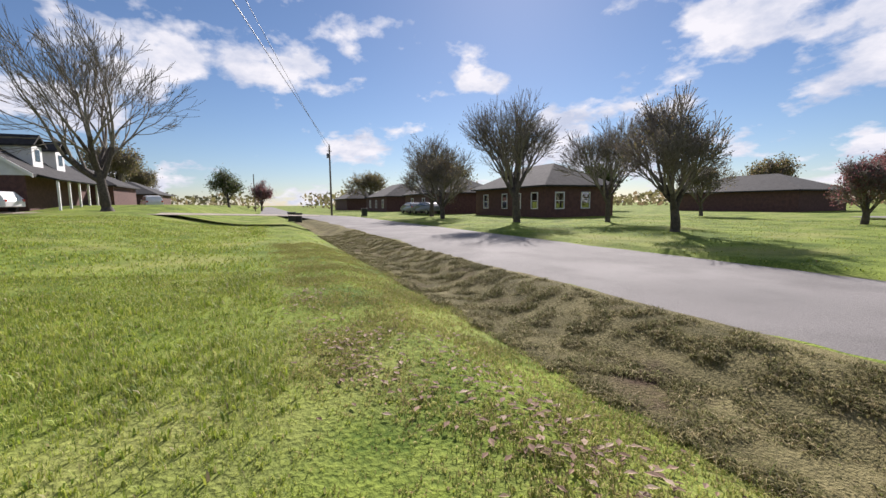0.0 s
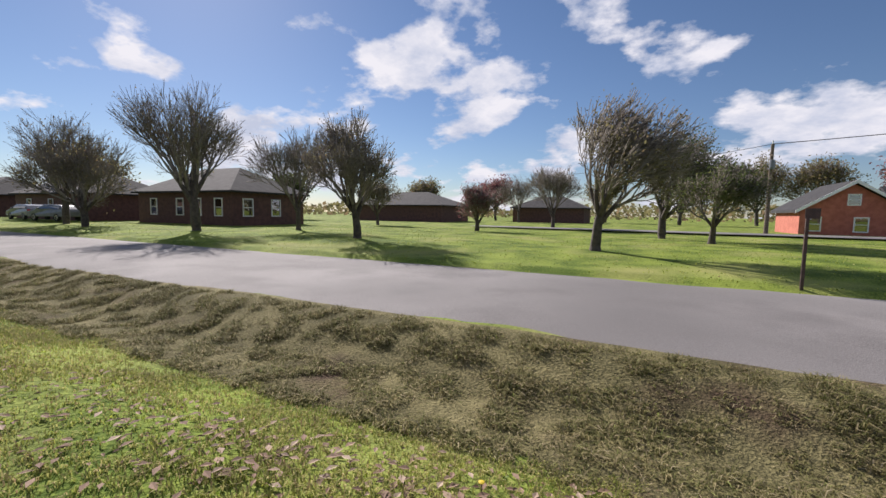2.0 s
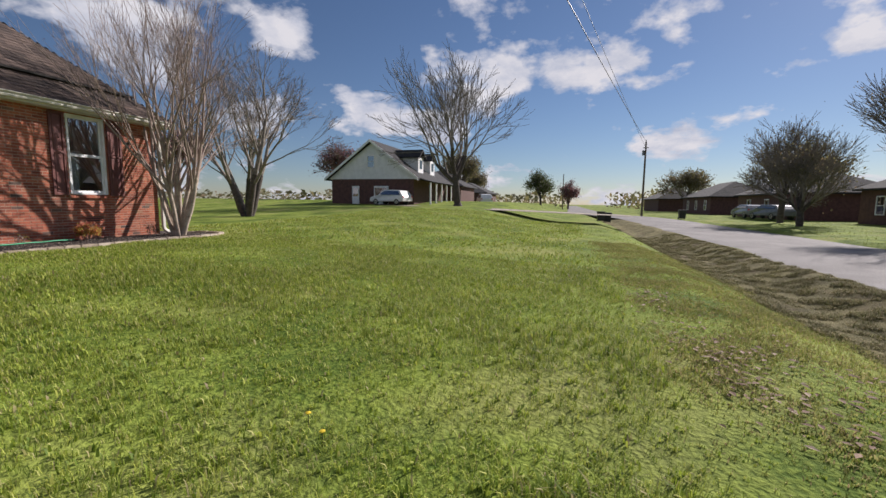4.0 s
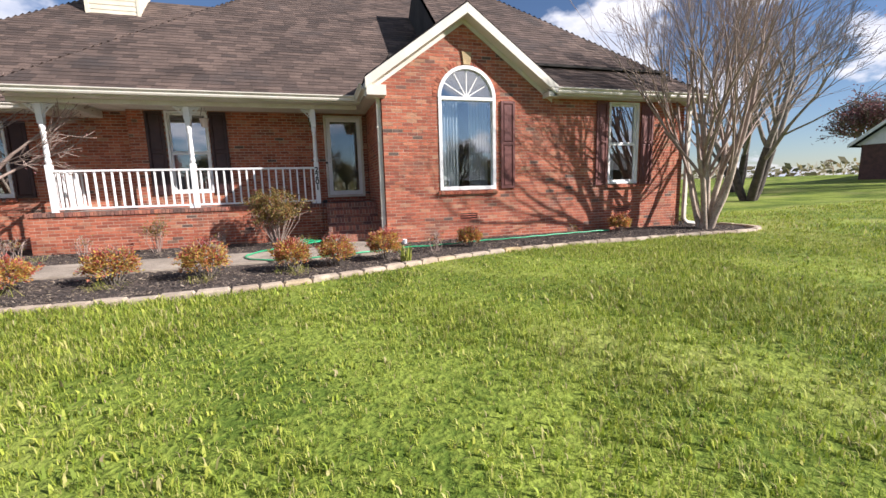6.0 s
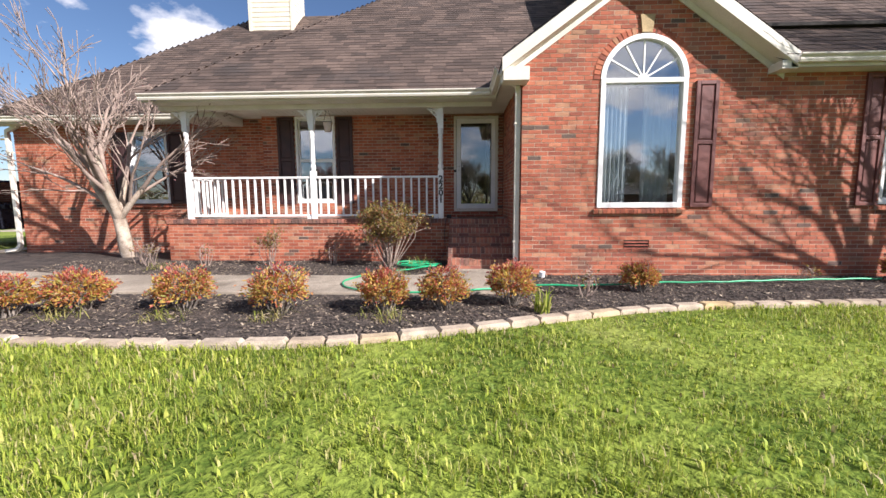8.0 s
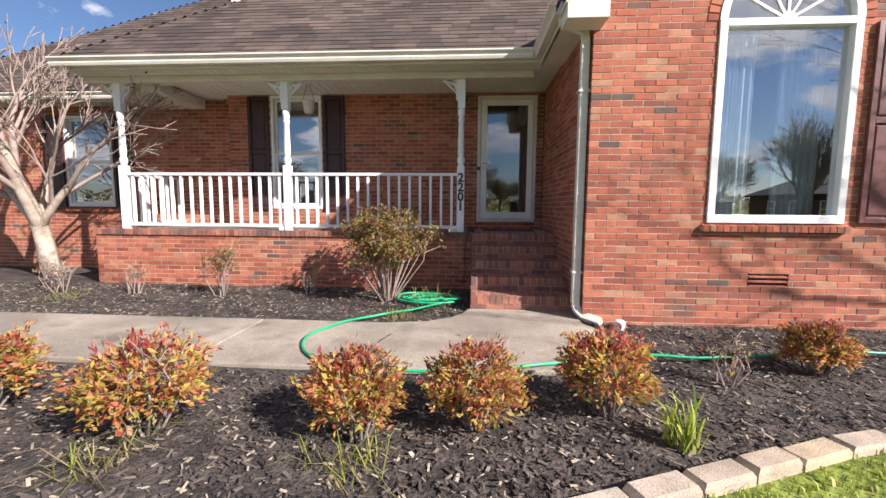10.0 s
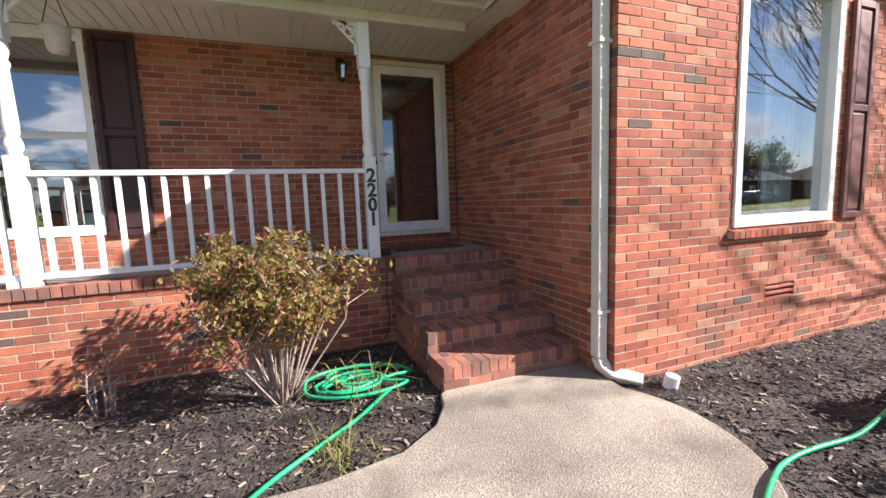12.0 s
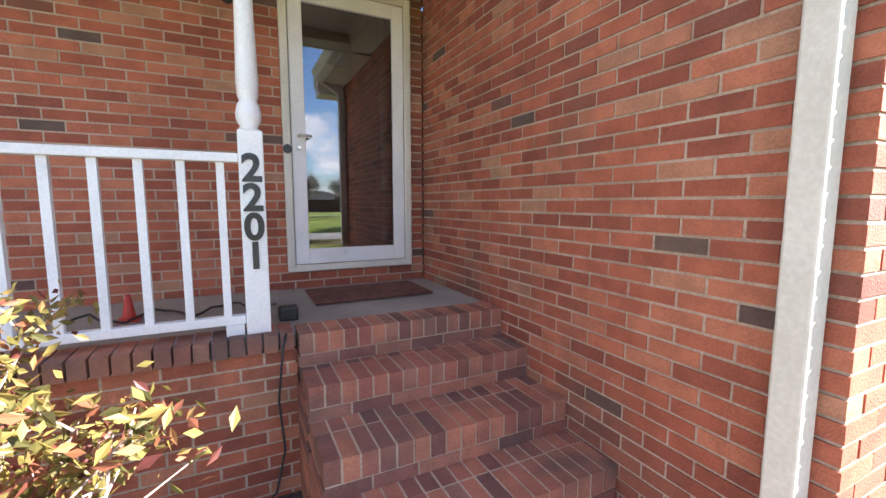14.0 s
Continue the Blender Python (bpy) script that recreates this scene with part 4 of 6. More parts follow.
def scroll_bracket(post, x, y, z, sgn):
    g = Geo()
    pts = []
    for k in range(9):
        a = math.pi / 2 * k / 8
        pts.append((x + sgn * (0.055 + 0.2 * (1 - math.cos(a))), z - 0.26 * (1 - math.sin(a))))
    inner = [(x + sgn * 0.055, z - 0.26)] + pts[1:]
    for (a, b), (c, d2) in zip(pts, pts[1:]):
        q = [(a, y - 0.014, b), (c, y - 0.014, d2), (c, y - 0.014, d2 + 0.035), (a, y - 0.014, b + 0.035)]
        g.prism(q, (0, 0.028, 0))
    g.box(min(x + sgn * 0.055, x + sgn * 0.27), max(x + sgn * 0.055, x + sgn * 0.27), y - 0.014, y + 0.014, z - 0.03, z)
    g.box(min(x + sgn * 0.055, x + sgn * 0.08), max(x + sgn * 0.055, x + sgn * 0.08), y - 0.014, y + 0.014, z - 0.28, z - 0.03)
    for cx, cz, r in ((0.12, -0.085, 0.042), (0.19, -0.05, 0.022)):
        ring = [(x + sgn * cx + math.cos(2 * math.pi * k / 12) * r, y, z + cz + math.sin(2 * math.pi * k / 12) * r) for k in range(13)]
        g.tube(ring, 0.011, 5)
    g.tube([(x + sgn * 0.06, y, z - 0.2), (x + sgn * 0.24, y, z - 0.02)], 0.012, 5)
    part("bracket", g, white_paint, post)


posts = [(-6.63, 1.77), (-4.0, 1.77), (-1.368, 1.77)]
made_posts = []
for i, (x, y) in enumerate(posts):
    p = turned_post(x, y, 0.828, 3.05)
    made_posts.append(p)
    if i < 2:
        scroll_bracket(p, x, y, 3.03, 1)
    if i > 0 or True:
        scroll_bracket(p, x, y, 3.03, -1)
for i, ch in enumerate("2201"):
    cu = bpy.data.curves.new("digit", "FONT")
    cu.body, cu.size, cu.extrude, cu.offset, cu.align_x = ch, 0.178, 0.004, 0.0055, "CENTER"
    tmp = bpy.data.objects.new("digit_source", cu)
    scene.collection.objects.link(tmp)
    bpy.context.view_layer.update()
    me = bpy.data.meshes.new_from_object(tmp.evaluated_get(bpy.context.evaluated_depsgraph_get()))
    bpy.data.objects.remove(tmp)
    me.materials.clear()
    me.materials.append(black_metal)
    dg = new("house_number", me)
    dg.parent = made_posts[2]
    dg.matrix_parent_inverse = Matrix.Translation(-made_posts[2].location)
    dg.matrix_basis = pose(-1.368, 1.712, 0.828 + 0.745 - 0.139 * i, 90, 0, 0)
    dg["label"] = "black house number digit " + ch


def railing(xa, xb, y, z, n):
    r = empty("porch_railing", "white wooden porch railing with square balusters", "railing", "porch railings", at=((xa + xb) / 2, y, z))
    part("top_rail", Geo().box(xa, xb, y - 0.035, y + 0.035, z + 0.83, z + 0.872), white_paint, r, bevel=0.005)
    part("bottom_rail", Geo().box(xa, xb, y - 0.025, y + 0.025, z + 0.05, z + 0.092), white_paint, r, bevel=0.004)
    part("foot", Geo().box(xb - 0.09, xb - 0.01, y - 0.04, y + 0.02, z, z + 0.05), white_paint, r)
    for k in range(n):
        x = xa + (xb - xa) * (k + 0.5) / n
        part("baluster", Geo().box(x - 0.017, x + 0.017, y - 0.017, y + 0.017, z + 0.092, z + 0.83), white_paint, r)


railing(-6.575, -4.055, 1.77, 0.828, 16)
railing(-3.945, -1.423, 1.77, 0.828, 16)
railing_side = empty("porch_railing", "white wooden railing on the west end of the porch", "railing", "porch railings", at=(-6.63, 2.4, 0.828))
part("top_rail", Geo().box(-6.665, -6.595, 1.83, 3.09, 1.658, 1.70), white_paint, railing_side)
part("bottom_rail", Geo().box(-6.655, -6.605, 1.83, 3.09, 0.878, 0.92), white_paint, railing_side)
for k in range(8):
    part("baluster", Geo().box(-6.647, -6.613, 1.9 + k * 0.15, 1.934 + k * 0.15, 0.92, 1.658), white_paint, railing_side)

# door mat, wall lamp, extension cord, hanging pot
dm = part("door_mat", Geo().box(-1.02, -0.2, 2.2, 2.68, 0.823, 0.838), mat_fabric, bevel=0.004)
tagged(dm, "worn reddish-brown door mat on the porch", "door mat")
wl = empty("wall_lantern", "black coach lantern on the porch wall", "wall lamp", at=(-1.43, 2.84, 2.85))
part("backplate", Geo().box(-1.48, -1.38, 2.82, 2.838, 2.9, 3.05), black_metal, wl, bevel=0.004)
part("arm", Geo().tube([(-1.43, 2.82, 3.0), (-1.43, 2.76, 3.04), (-1.43, 2.72, 3.0)], 0.01), black_metal, wl)
part("cage", Geo().lathe(-1.43, 2.72, [(2.76, 0.015), (2.78, 0.04), (2.8, 0.045)], 6), black_metal, wl)
part("glass", Geo().lathe(-1.43, 2.72, [(2.8, 0.042), (2.94, 0.06)], 6), window_glass, wl, "clear glass lantern panes")
part("roof", Geo().lathe(-1.43, 2.72, [(2.94, 0.075), (2.98, 0.03), (3.01, 0.012)], 6), black_metal, wl)
cord_pts = [(-1.25, 1.66, 0.83), (-1.27, 1.62, 0.78), (-1.30, 1.63, 0.5), (-1.28, 1.62, 0.25), (-1.33, 1.6, 0.05), (-1.5, 1.5, 0.0), (-1.8, 1.45, 0.0)]
cord = part("extension_cord", Geo().tube(cord_pts, 0.006, 6), black_plastic, smooth=True)
tagged(cord, "black extension cord hanging down the porch base", "cord")
cord = part("extension_cord", Geo().tube([(-2.3 + 0.05 * k, 2.3 + 0.12 * math.sin(k * 0.9), 0.835 + 0.01 * (k % 3)) for k in range(22)], 0.007, 6), black_plastic, smooth=True)
tagged(cord, "black extension cord tangled on the porch floor", "cord")
pb = part("outlet_box", Geo().box(-1.26, -1.16, 1.9, 1.98, 0.823, 0.9), black_plastic, bevel=0.01)
tagged(pb, "small black outdoor power box on the porch", "power box")
cone = empty("safety_cone", "small red plastic cone on the porch floor", "cone", at=(-2.0, 2.3, 0.823))
red_pl = material("red_plastic", (0.4, 0.03, 0.02), (0.55, 0.05, 0.03), 0.5, 5, 40, 0.05)
part("body", Geo().lathe(-2.0, 2.3, [(0.835, 0.035), (0.97, 0.012)], 12), red_pl, cone)
part("base", Geo().box(-2.05, -1.95, 2.25, 2.35, 0.823, 0.837), red_pl, cone)
hp = empty("hanging_pot", "pale clay pot hanging under the porch ceiling", "hanging pot", at=(-3.72, 1.95, 2.62))
part("pot", Geo().lathe(-3.72, 1.95, [(2.62, 0.055), (2.64, 0.07), (2.78, 0.09), (2.79, 0.1), (2.81, 0.1)], 16), terracotta, hp, smooth=True)
part("hanger", Geo().tube([(-3.81, 1.95, 2.8), (-3.72, 1.95, 3.13)], 0.004, 4).tube([(-3.63, 1.95, 2.8), (-3.72, 1.95, 3.13)], 0.004, 4), black_metal, hp)

# crawl-space vents
for a, b in ((1.67, 2.07), (5.84, 6.27)):
    v = empty("foundation_vent", "brick foundation vent with dark louvre gaps", "vent", "foundation vents", at=((a + b) / 2, 0, 0.38))
    # black sheet stands in for the unlit hollow behind the slats
    part("backing", Geo().box(a, b, 0.04, 0.06, 0.36, 0.55), black_metal, v)
    for k in range(3):
        z = 0.395 + 0.05 * k
        part("slat", Geo().prism([(a + 0.01, 0.0, z), (a + 0.01, 0.03, z + 0.006), (a + 0.01, 0.03, z + 0.02), (a + 0.01, 0.0, z + 0.015)], (b - a - 0.02, 0, 0)), red_brick_far, v)


def downspout(x, y, z1, out, label):
    d = empty("downspout", label, "downspout", "downspouts", at=(x, y, 0))
    def seg(pts, name):
        part(name, Geo().tube(pts, 0.06, 4, True, math.pi / 4), trim_cream, d, bevel=0.008)
    seg([(x, y, 0.16), (x, y, z1 - 0.18)], "pipe")
    seg([(x, y, z1 - 0.18), (x + out[0] * -0.02, y - 0.02, z1 - 0.1), (x - 0.22 if out[0] >= 0 else x + 0.22, y + 0.02, z1 + 0.02), (x - 0.25 if out[0] >= 0 else x + 0.25, y + 0.02, z1 + 0.08)], "top_elbow")
    seg([(x, y, 0.16), (x + out[0] * 0.02, y + out[1] * 0.02, 0.1), (x + out[0] * 0.1, y + out[1] * 0.1, 0.03), (x + out[0] * 0.3, y + out[1] * 0.3, 0.0)], "shoe")
    for z in (0.5, 2.4):
        part("strap", Geo().box(x - 0.055, x + 0.055, y - 0.052, y + 0.06, z, z + 0.025), trim_cream, d)
    return d


downspout(-0.055, 0.1, 3.1, (0.75, -0.66), "cream metal downspout at the entry corner")
downspout(7.93, -0.07, 3.1, (0.9, -0.4), "cream metal downspout at the house corner")
downspout(-11.87, 3.03, 3.0, (-0.9, -0.4), "cream metal downspout at the wing corner")
pipe = part("pipe_stub", Geo().tube([(0.32, -0.2, -0.06), (0.33, -0.22, 0.06)], 0.05, 14), white_paint, bevel=0.004)
tagged(pipe, "short white plastic pipe stub in the mulch", "pipe")

# ---- walkway, edging, hose ----
def slab(name, pts, z0, z1, label):
    ob = part(name, Geo().prism([(a, b, z0) for a, b in pts], (0, 0, z1 - z0)), concrete, bevel=0.012)
    return tagged(ob, label, "walkway", kind="structure")


slab("pavement_1", [(-13, 0.1), (-9.6, -1.15), (-7.0, -1.5), (-7.0, -0.25), (-9.2, 0.2), (-12.5, 1.3)], -0.1, 0.0, "pale concrete garden walkway")
slab("pavement_2", [(-6.99, -1.5), (-3.4, -1.5), (-3.4, -0.26), (-6.99, -0.25)], -0.1, 0.002, "pale concrete garden walkway")
arc = [(-0.74 + 0.84 * math.cos(a), -0.58 + 0.88 * math.sin(a)) for a in [math.radians(-112 + 8 * k) for k in range(19)]]
slab("pavement_3", [(-3.39, -1.5)] + [(-1.5, -1.5)] + arc + [(0.0, 0.35), (-0.02, 0.387), (-1.2, 0.387), (-1.24, 0.36), (-1.28, 0.2), (-1.42, -0.02), (-1.68, -0.2), (-2.1, -0.28), (-3.39, -0.26)], -0.1, 0.003, "rounded concrete landing before the steps, mottled with dirt")

edge_pts = [p for p in spline(EDGE, 0.05)]
dist, idx = 0.0, 0
rng = random.Random(3)
edging = empty("bed_edging", "row of pale concrete edging stones round the bed", "garden edging", kind="structure", at=(0, -2.5, -0.05))
start, length = edge_pts[0], rng.uniform(0.28, 0.36)
for p in edge_pts:
    if (p - start).length >= length:
        dv = (p - start).normalized()
        nv = Vector((-dv.y, dv.x, 0))
        z = ground_z(start.x, start.y)
        hw, ht = rng.uniform(0.055, 0.07), rng.uniform(0.055, 0.075)
        a, b = start + dv * 0.008, p - dv * 0.008
        ring = [a + nv * -hw, b + nv * -hw, b + nv * hw, a + nv * hw]
        g = Geo()
        g.v = [(q.x, q.y, z - 0.06) for q in ring] + [(q.x, q.y, z + ht * 0.6) for q in ring] + [(q.x * 0.88 + (a.x + b.x) / 2 * 0.12, q.y * 0.88 + (a.y + b.y) / 2 * 0.12, z + ht) for q in ring]
        g.f = [(0, 3, 2, 1), (8, 9, 10, 11)] + [(k + i, k + (i + 1) % 4, k + 4 + (i + 1) % 4, k + 4 + i) for k in (0, 4) for i in range(4)]
        part("stone", g, edging_mat, edging)
        start, length = p, rng.uniform(0.28, 0.36)


def hose_run(pts, label, z=0.022, r=0.013):
    line = spline(pts, 0.06)
    ob = part("garden_hose", Geo().tube([(p.x, p.y, z + 0.004 * math.sin(i * 0.7)) for i, p in enumerate(line)], r, 8), hose_mat, smooth=True)
    return tagged(ob, label, "garden hose", "garden hose")


hose_run([(-1.55, 0.55), (-1.78, 0.3), (-2.05, 0.05), (-2.35, -0.2), (-2.6, -0.55), (-2.68, -0.9), (-2.55, -1.25), (-2.25, -1.5), (-1.8, -1.58), (-1.3, -1.55), (-0.95, -1.48), (-0.6, -1.36), (-0.2, -1.18), (0.1, -1.1), (0.6, -1.12), (1.1, -1.05), (1.7, -0.9), (2.6, -0.85), (3.6, -0.7), (4.6, -0.6), (5.2, -0.55)], "bright green garden hose lying across the walkway")
heap = random.Random(19)
coil, hx, hy, hr = [], -1.62, 0.72, 0.24
for k in range(52):
    if k % 9 == 0:
        hx, hy, hr = -1.72 + heap.uniform(-0.15, 0.12), 0.78 + heap.uniform(-0.12, 0.18), heap.uniform(0.12, 0.33)
    coil.append((hx + hr * 1.25 * math.cos(k * 0.7), hy + hr * 0.8 * math.sin(k * 0.7)))
line = spline(coil, 0.06)
cl = part("garden_hose", Geo().tube([(p.x, p.y, 0.025 + 0.035 * (0.5 + 0.5 * math.sin(i * 0.21)) * (i % 37) / 37) for i, p in enumerate(line)], 0.013, 8), hose_mat, smooth=True)
tagged(cl, "bright green garden hose coiled by the porch", "garden hose", "garden hose")


# ---- trees ----
class Tree:
    def __init__(self, seed):
        self.rng = random.Random(seed)
        self.wood, self.twig, self.leaf, self.stems = Geo(), Geo(), Geo(), []
        self.tips = []

    def limb(self, p, d, r, length, depth, o):
        rng = self.rng
        n = 4 if depth > 2 else 3
        pts, rad = [p.copy()], [r]
        q, dd = p.copy(), d.normalized()
        for i in range(n):
            dd = (dd + Vector((rng.uniform(-1, 1), rng.uniform(-1, 1), rng.uniform(-1, 1))) * o["wob"] + Vector((0, 0, o["lift"])) + Vector(o["wind"]) * 0.1).normalized()
            q = q + dd * (length / n)
            pts.append(q.copy())
            rad.append(max(o["rmin"], r * (1 - (1 - o["taper"]) * (i + 1) / n)))
        if o["many"] and depth == o["levels"]:
            self.stems.append(Geo())
        (self.stems[-1] if o["many"] and depth == o["levels"] else self.wood if depth >= o["levels"] - 1 and not o["many"] else self.twig).tube(pts, rad, 7 if depth > 3 else (5 if depth > 1 else 3), cap=False)
        if depth <= 2:
            self.tips += [(a, dd) for a in pts[1:]]
        if depth == 0:
            return
        main = depth == o["levels"]
        k = o["main"] if main else o["kids"] + (1 if rng.random() < 0.35 else 0)
        az0 = rng.uniform(0, 2 * math.pi)
        for j in range(k):
            i = rng.randint(max(1, n - (1 if main else 2)), n) if j else n
            ang = radians(rng.uniform(*o["ang"])) * (0.35 if j == 0 else (1.25 if main else 1.0))
            az = az0 + 2 * math.pi * j / max(1, k - 1) + rng.uniform(-0.5, 0.5)
            a = dd.orthogonal().normalized()
            side = a * math.cos(az) + dd.cross(a) * math.sin(az)
            nd = dd * math.cos(ang) + side * math.sin(ang)
            self.limb(pts[i], nd, rad[i] * (0.85 if j == 0 else rng.uniform(0.55, 0.75)), length * rng.uniform(*o["ratio"]), depth - 1, o)

    def leaves(self, count, size, spread):
        rng = self.rng
        for _ in range(count):
            p, d = self.tips[rng.randrange(len(self.tips))]
            c = p + Vector((rng.gauss(0, spread), rng.gauss(0, spread), rng.gauss(0, spread)))
            a = Vector((rng.uniform(-1, 1), rng.uniform(-1, 1), rng.uniform(-1, 1))).normalized()
            b = a.orthogonal().normalized()
            s = size * rng.uniform(0.6, 1.3)
            self.leaf.poly([c - a * s, c + b * s * 0.5, c + a * s, c - b * s * 0.5])


def tree(name, base, height, radius, label, levels=5, stems=1, spread=12, kids=2, ang=(18, 42), ratio=(0.66, 0.86), first=0.28, leaves=0, leaf_size=0.05, leaf_spread=0.12,
         bark=bark_grey, twig=None, leafmat=None, seed=1, lift=0.03, wob=0.09, wind=(0, 0, 0), rmin=0.006, lean=(0, 0), main=6, category="tree", group=""):
    t = Tree(seed)
    o = dict(main=main if stems == 1 else 3, kids=kids, ang=ang, ratio=ratio, taper=0.72, lift=lift, wob=wob, wind=wind, rmin=rmin, levels=levels, many=stems > 1)
    b = Vector(base)
    for s in range(stems):
        az = 2 * math.pi * s / stems + t.rng.uniform(-0.3, 0.3)
        tilt = radians(spread * t.rng.uniform(0.6, 1.2)) if stems > 1 else 0
        d = Vector((math.cos(az) * math.sin(tilt) + lean[0], math.sin(az) * math.sin(tilt) + lean[1], math.cos(tilt)))
        off = Vector((math.cos(az), math.sin(az), 0)) * radius * (0.9 if stems > 1 else 0)
        t.limb(Vector((0, 0, -0.1)) + off, d, radius * t.rng.uniform(0.8, 1.1), height * first, levels, o)
    zs = [v[2] for v in t.twig.v] or [height]
    k = height / max(zs)
    for gg in [t.wood, t.twig] + t.stems:
        gg.v = [(x * k, y * k, z * k) if z > 0 else (x, y, z) for x, y, z in gg.v]
    t.tips = [(p * k, d) for p, d in t.tips]
    if leaves:
        t.leaves(leaves, leaf_size, leaf_spread)
    # root flare
    if stems == 1:
        t.wood.tube([(0, 0, -0.15), (0, 0, 0.05), (0, 0, 0.35)], [radius * 1.8, radius * 1.35, radius * 1.02], 9, cap=False)
    ob = empty(name, label, category, group, at=b)
    for nm, gg, m in [("trunk", t.wood, bark)] + [("stem", q, bark) for q in t.stems] + [("crown", t.twig, twig or bark), ("foliage", t.leaf, leafmat)]:
        if gg.v:
            c = new(nm, gg.mesh(nm, m, nm != "foliage"))
            c.parent = ob
    return ob


def gz(x, y, dz=0.0):
    return (x, y, ground_z(x, y) + dz)


# crape myrtles by the house and bare trees on the lawn
tree("crape_myrtle", (7.62, -1.0, -0.06), 7.2, 0.085, "bare multi-stemmed crape myrtle with pale peeling bark", levels=6, stems=9, spread=14, first=0.3, bark=bark_pale, twig=twig_pale, seed=11, ang=(10, 28), rmin=0.004, lift=0.02, leaves=500, leaf_size=0.02, leaf_spread=0.05, leafmat=leaf_purple, group="crape myrtles")
tree("crape_myrtle", (-8.45, 2.2, -0.06), 5.0, 0.085, "bare pale crape myrtle in front of the wing", levels=7, stems=1, main=6, lean=(-0.07, -0.03), first=0.16, bark=bark_pale, twig=twig_pale, seed=23, ang=(16, 40), rmin=0.004, lift=0.01, kids=2, leaves=500, leaf_size=0.022, leaf_spread=0.06, leafmat=leaf_purple, group="crape myrtles")
tree("bare_tree", gz(18.6, 6.3), 10.5, 0.19, "bare grey ornamental tree on the lawn", levels=7, stems=3, spread=20, first=0.22, bark=bark_dark, twig=bark_grey, seed=31, ang=(14, 38), rmin=0.008, leaves=1500, leaf_size=0.04, leafmat=leaf_purple, group="lawn trees")
tree("bare_tree", gz(25, 12), 10.0, 0.17, "bare grey ornamental tree on the lawn", levels=6, stems=3, spread=20, first=0.22, bark=bark_dark, twig=bark_grey, seed=37, ang=(14, 38), rmin=0.008, group="lawn trees")
tree("bare_tree", gz(41.5, -0.6, 0.02), 16.5, 0.36, "tall bare maple with a rounded crown", levels=7, stems=1, first=0.15, kids=2, main=8, bark=bark_dark, twig=bark_grey, seed=41, ang=(18, 39), ratio=(0.74, 0.92), rmin=0.013, lift=0.035, group="lawn trees")

# trees along the far side of the road
OPT = dict(levels=6, kids=3, ratio=(0.7, 0.92), bark=bark_dark, twig=bark_grey, ang=(16, 34), lift=0.035, rmin=0.008, group="roadside trees")
tree("pear_tree", gz(11.6, -29.7), 6.3, 0.16, "young pear tree with sparse new leaves", first=0.15, seed=51, leaves=1800, leaf_size=0.055, leaf_spread=0.12, leafmat=leaf_bud, **OPT)
tree("pear_tree", gz(0.1, -29.3), 5.9, 0.16, "wind-bent young pear tree with sparse leaves", first=0.15, seed=52, leaves=2200, leaf_size=0.06, leaf_spread=0.14, leafmat=leaf_bud, wind=(-0.55, 0, 0.1), **OPT)
tree("bare_tree", gz(23.9, -29.3), 9.6, 0.2, "large rounded tree with fine bare branches", first=0.15, seed=53, leaves=1500, leaf_size=0.06, leaf_spread=0.2, leafmat=leaf_bud, **OPT)
tree("bare_tree", gz(19.8, -33.8), 7.0, 0.14, "slender bare tree beyond the road", first=0.15, seed=54, **OPT)
tree("bare_tree", gz(34, -27.8), 6.8, 0.16, "leafing tree beside the road", first=0.15, seed=55, leaves=1700, leaf_size=0.08, leaf_spread=0.25, leafmat=leaf_bud, **OPT)
tree("bare_tree", gz(41, -29.5), 9.0, 0.18, "leafing tree beside the far houses", first=0.15, seed=56, leaves=1600, leaf_size=0.08, leaf_spread=0.3, leafmat=leaf_bud, **OPT)
tree("bare_tree", gz(10.4, -43), 3.8, 0.13, "small reddish-budding tree on the far lawn", first=0.15, seed=57, leaves=2500, leaf_size=0.07, leaf_spread=0.2, leafmat=leaf_purple, **OPT)
tree("pear_tree", gz(-4.5, -37.1), 4.4, 0.14, "small dark leafy tree on the far lawn", first=0.15, seed=58, leaves=5000, leaf_size=0.07, leaf_spread=0.2, leafmat=leaf_green, wind=(-0.3, 0, 0), **OPT)
tree("pear_tree", gz(-2.4, -41.1), 7.0, 0.15, "dark evergreen-tinged tree on the far lawn", first=0.15, seed=59, leaves=5000, leaf_size=0.075, leaf_spread=0.25, leafmat=leaf_green, wind=(-0.5, 0, 0.1), **OPT)
tree("bare_tree", gz(6.6, -53), 6.0, 0.12, "thin bare tree on the far lawn", first=0.15, seed=60, **OPT)
tree("bare_tree", gz(24, -49), 6.0, 0.13, "bare tree on the far lawn", first=0.15, seed=61, leaves=2500, leaf_size=0.08, leaf_spread=0.2, leafmat=leaf_bud, **OPT)
tree("bare_tree", gz(17.7, -80), 8, 0.16, "bare tree before the far houses", first=0.15, seed=62, **OPT)
BIG = dict(OPT)
BIG["levels"] = 5
BIG["rmin"] = 0.02
rng = random.Random(8)
far_leaf = [leaf_bud, leaf_green, leaf_bud, leaf_purple]
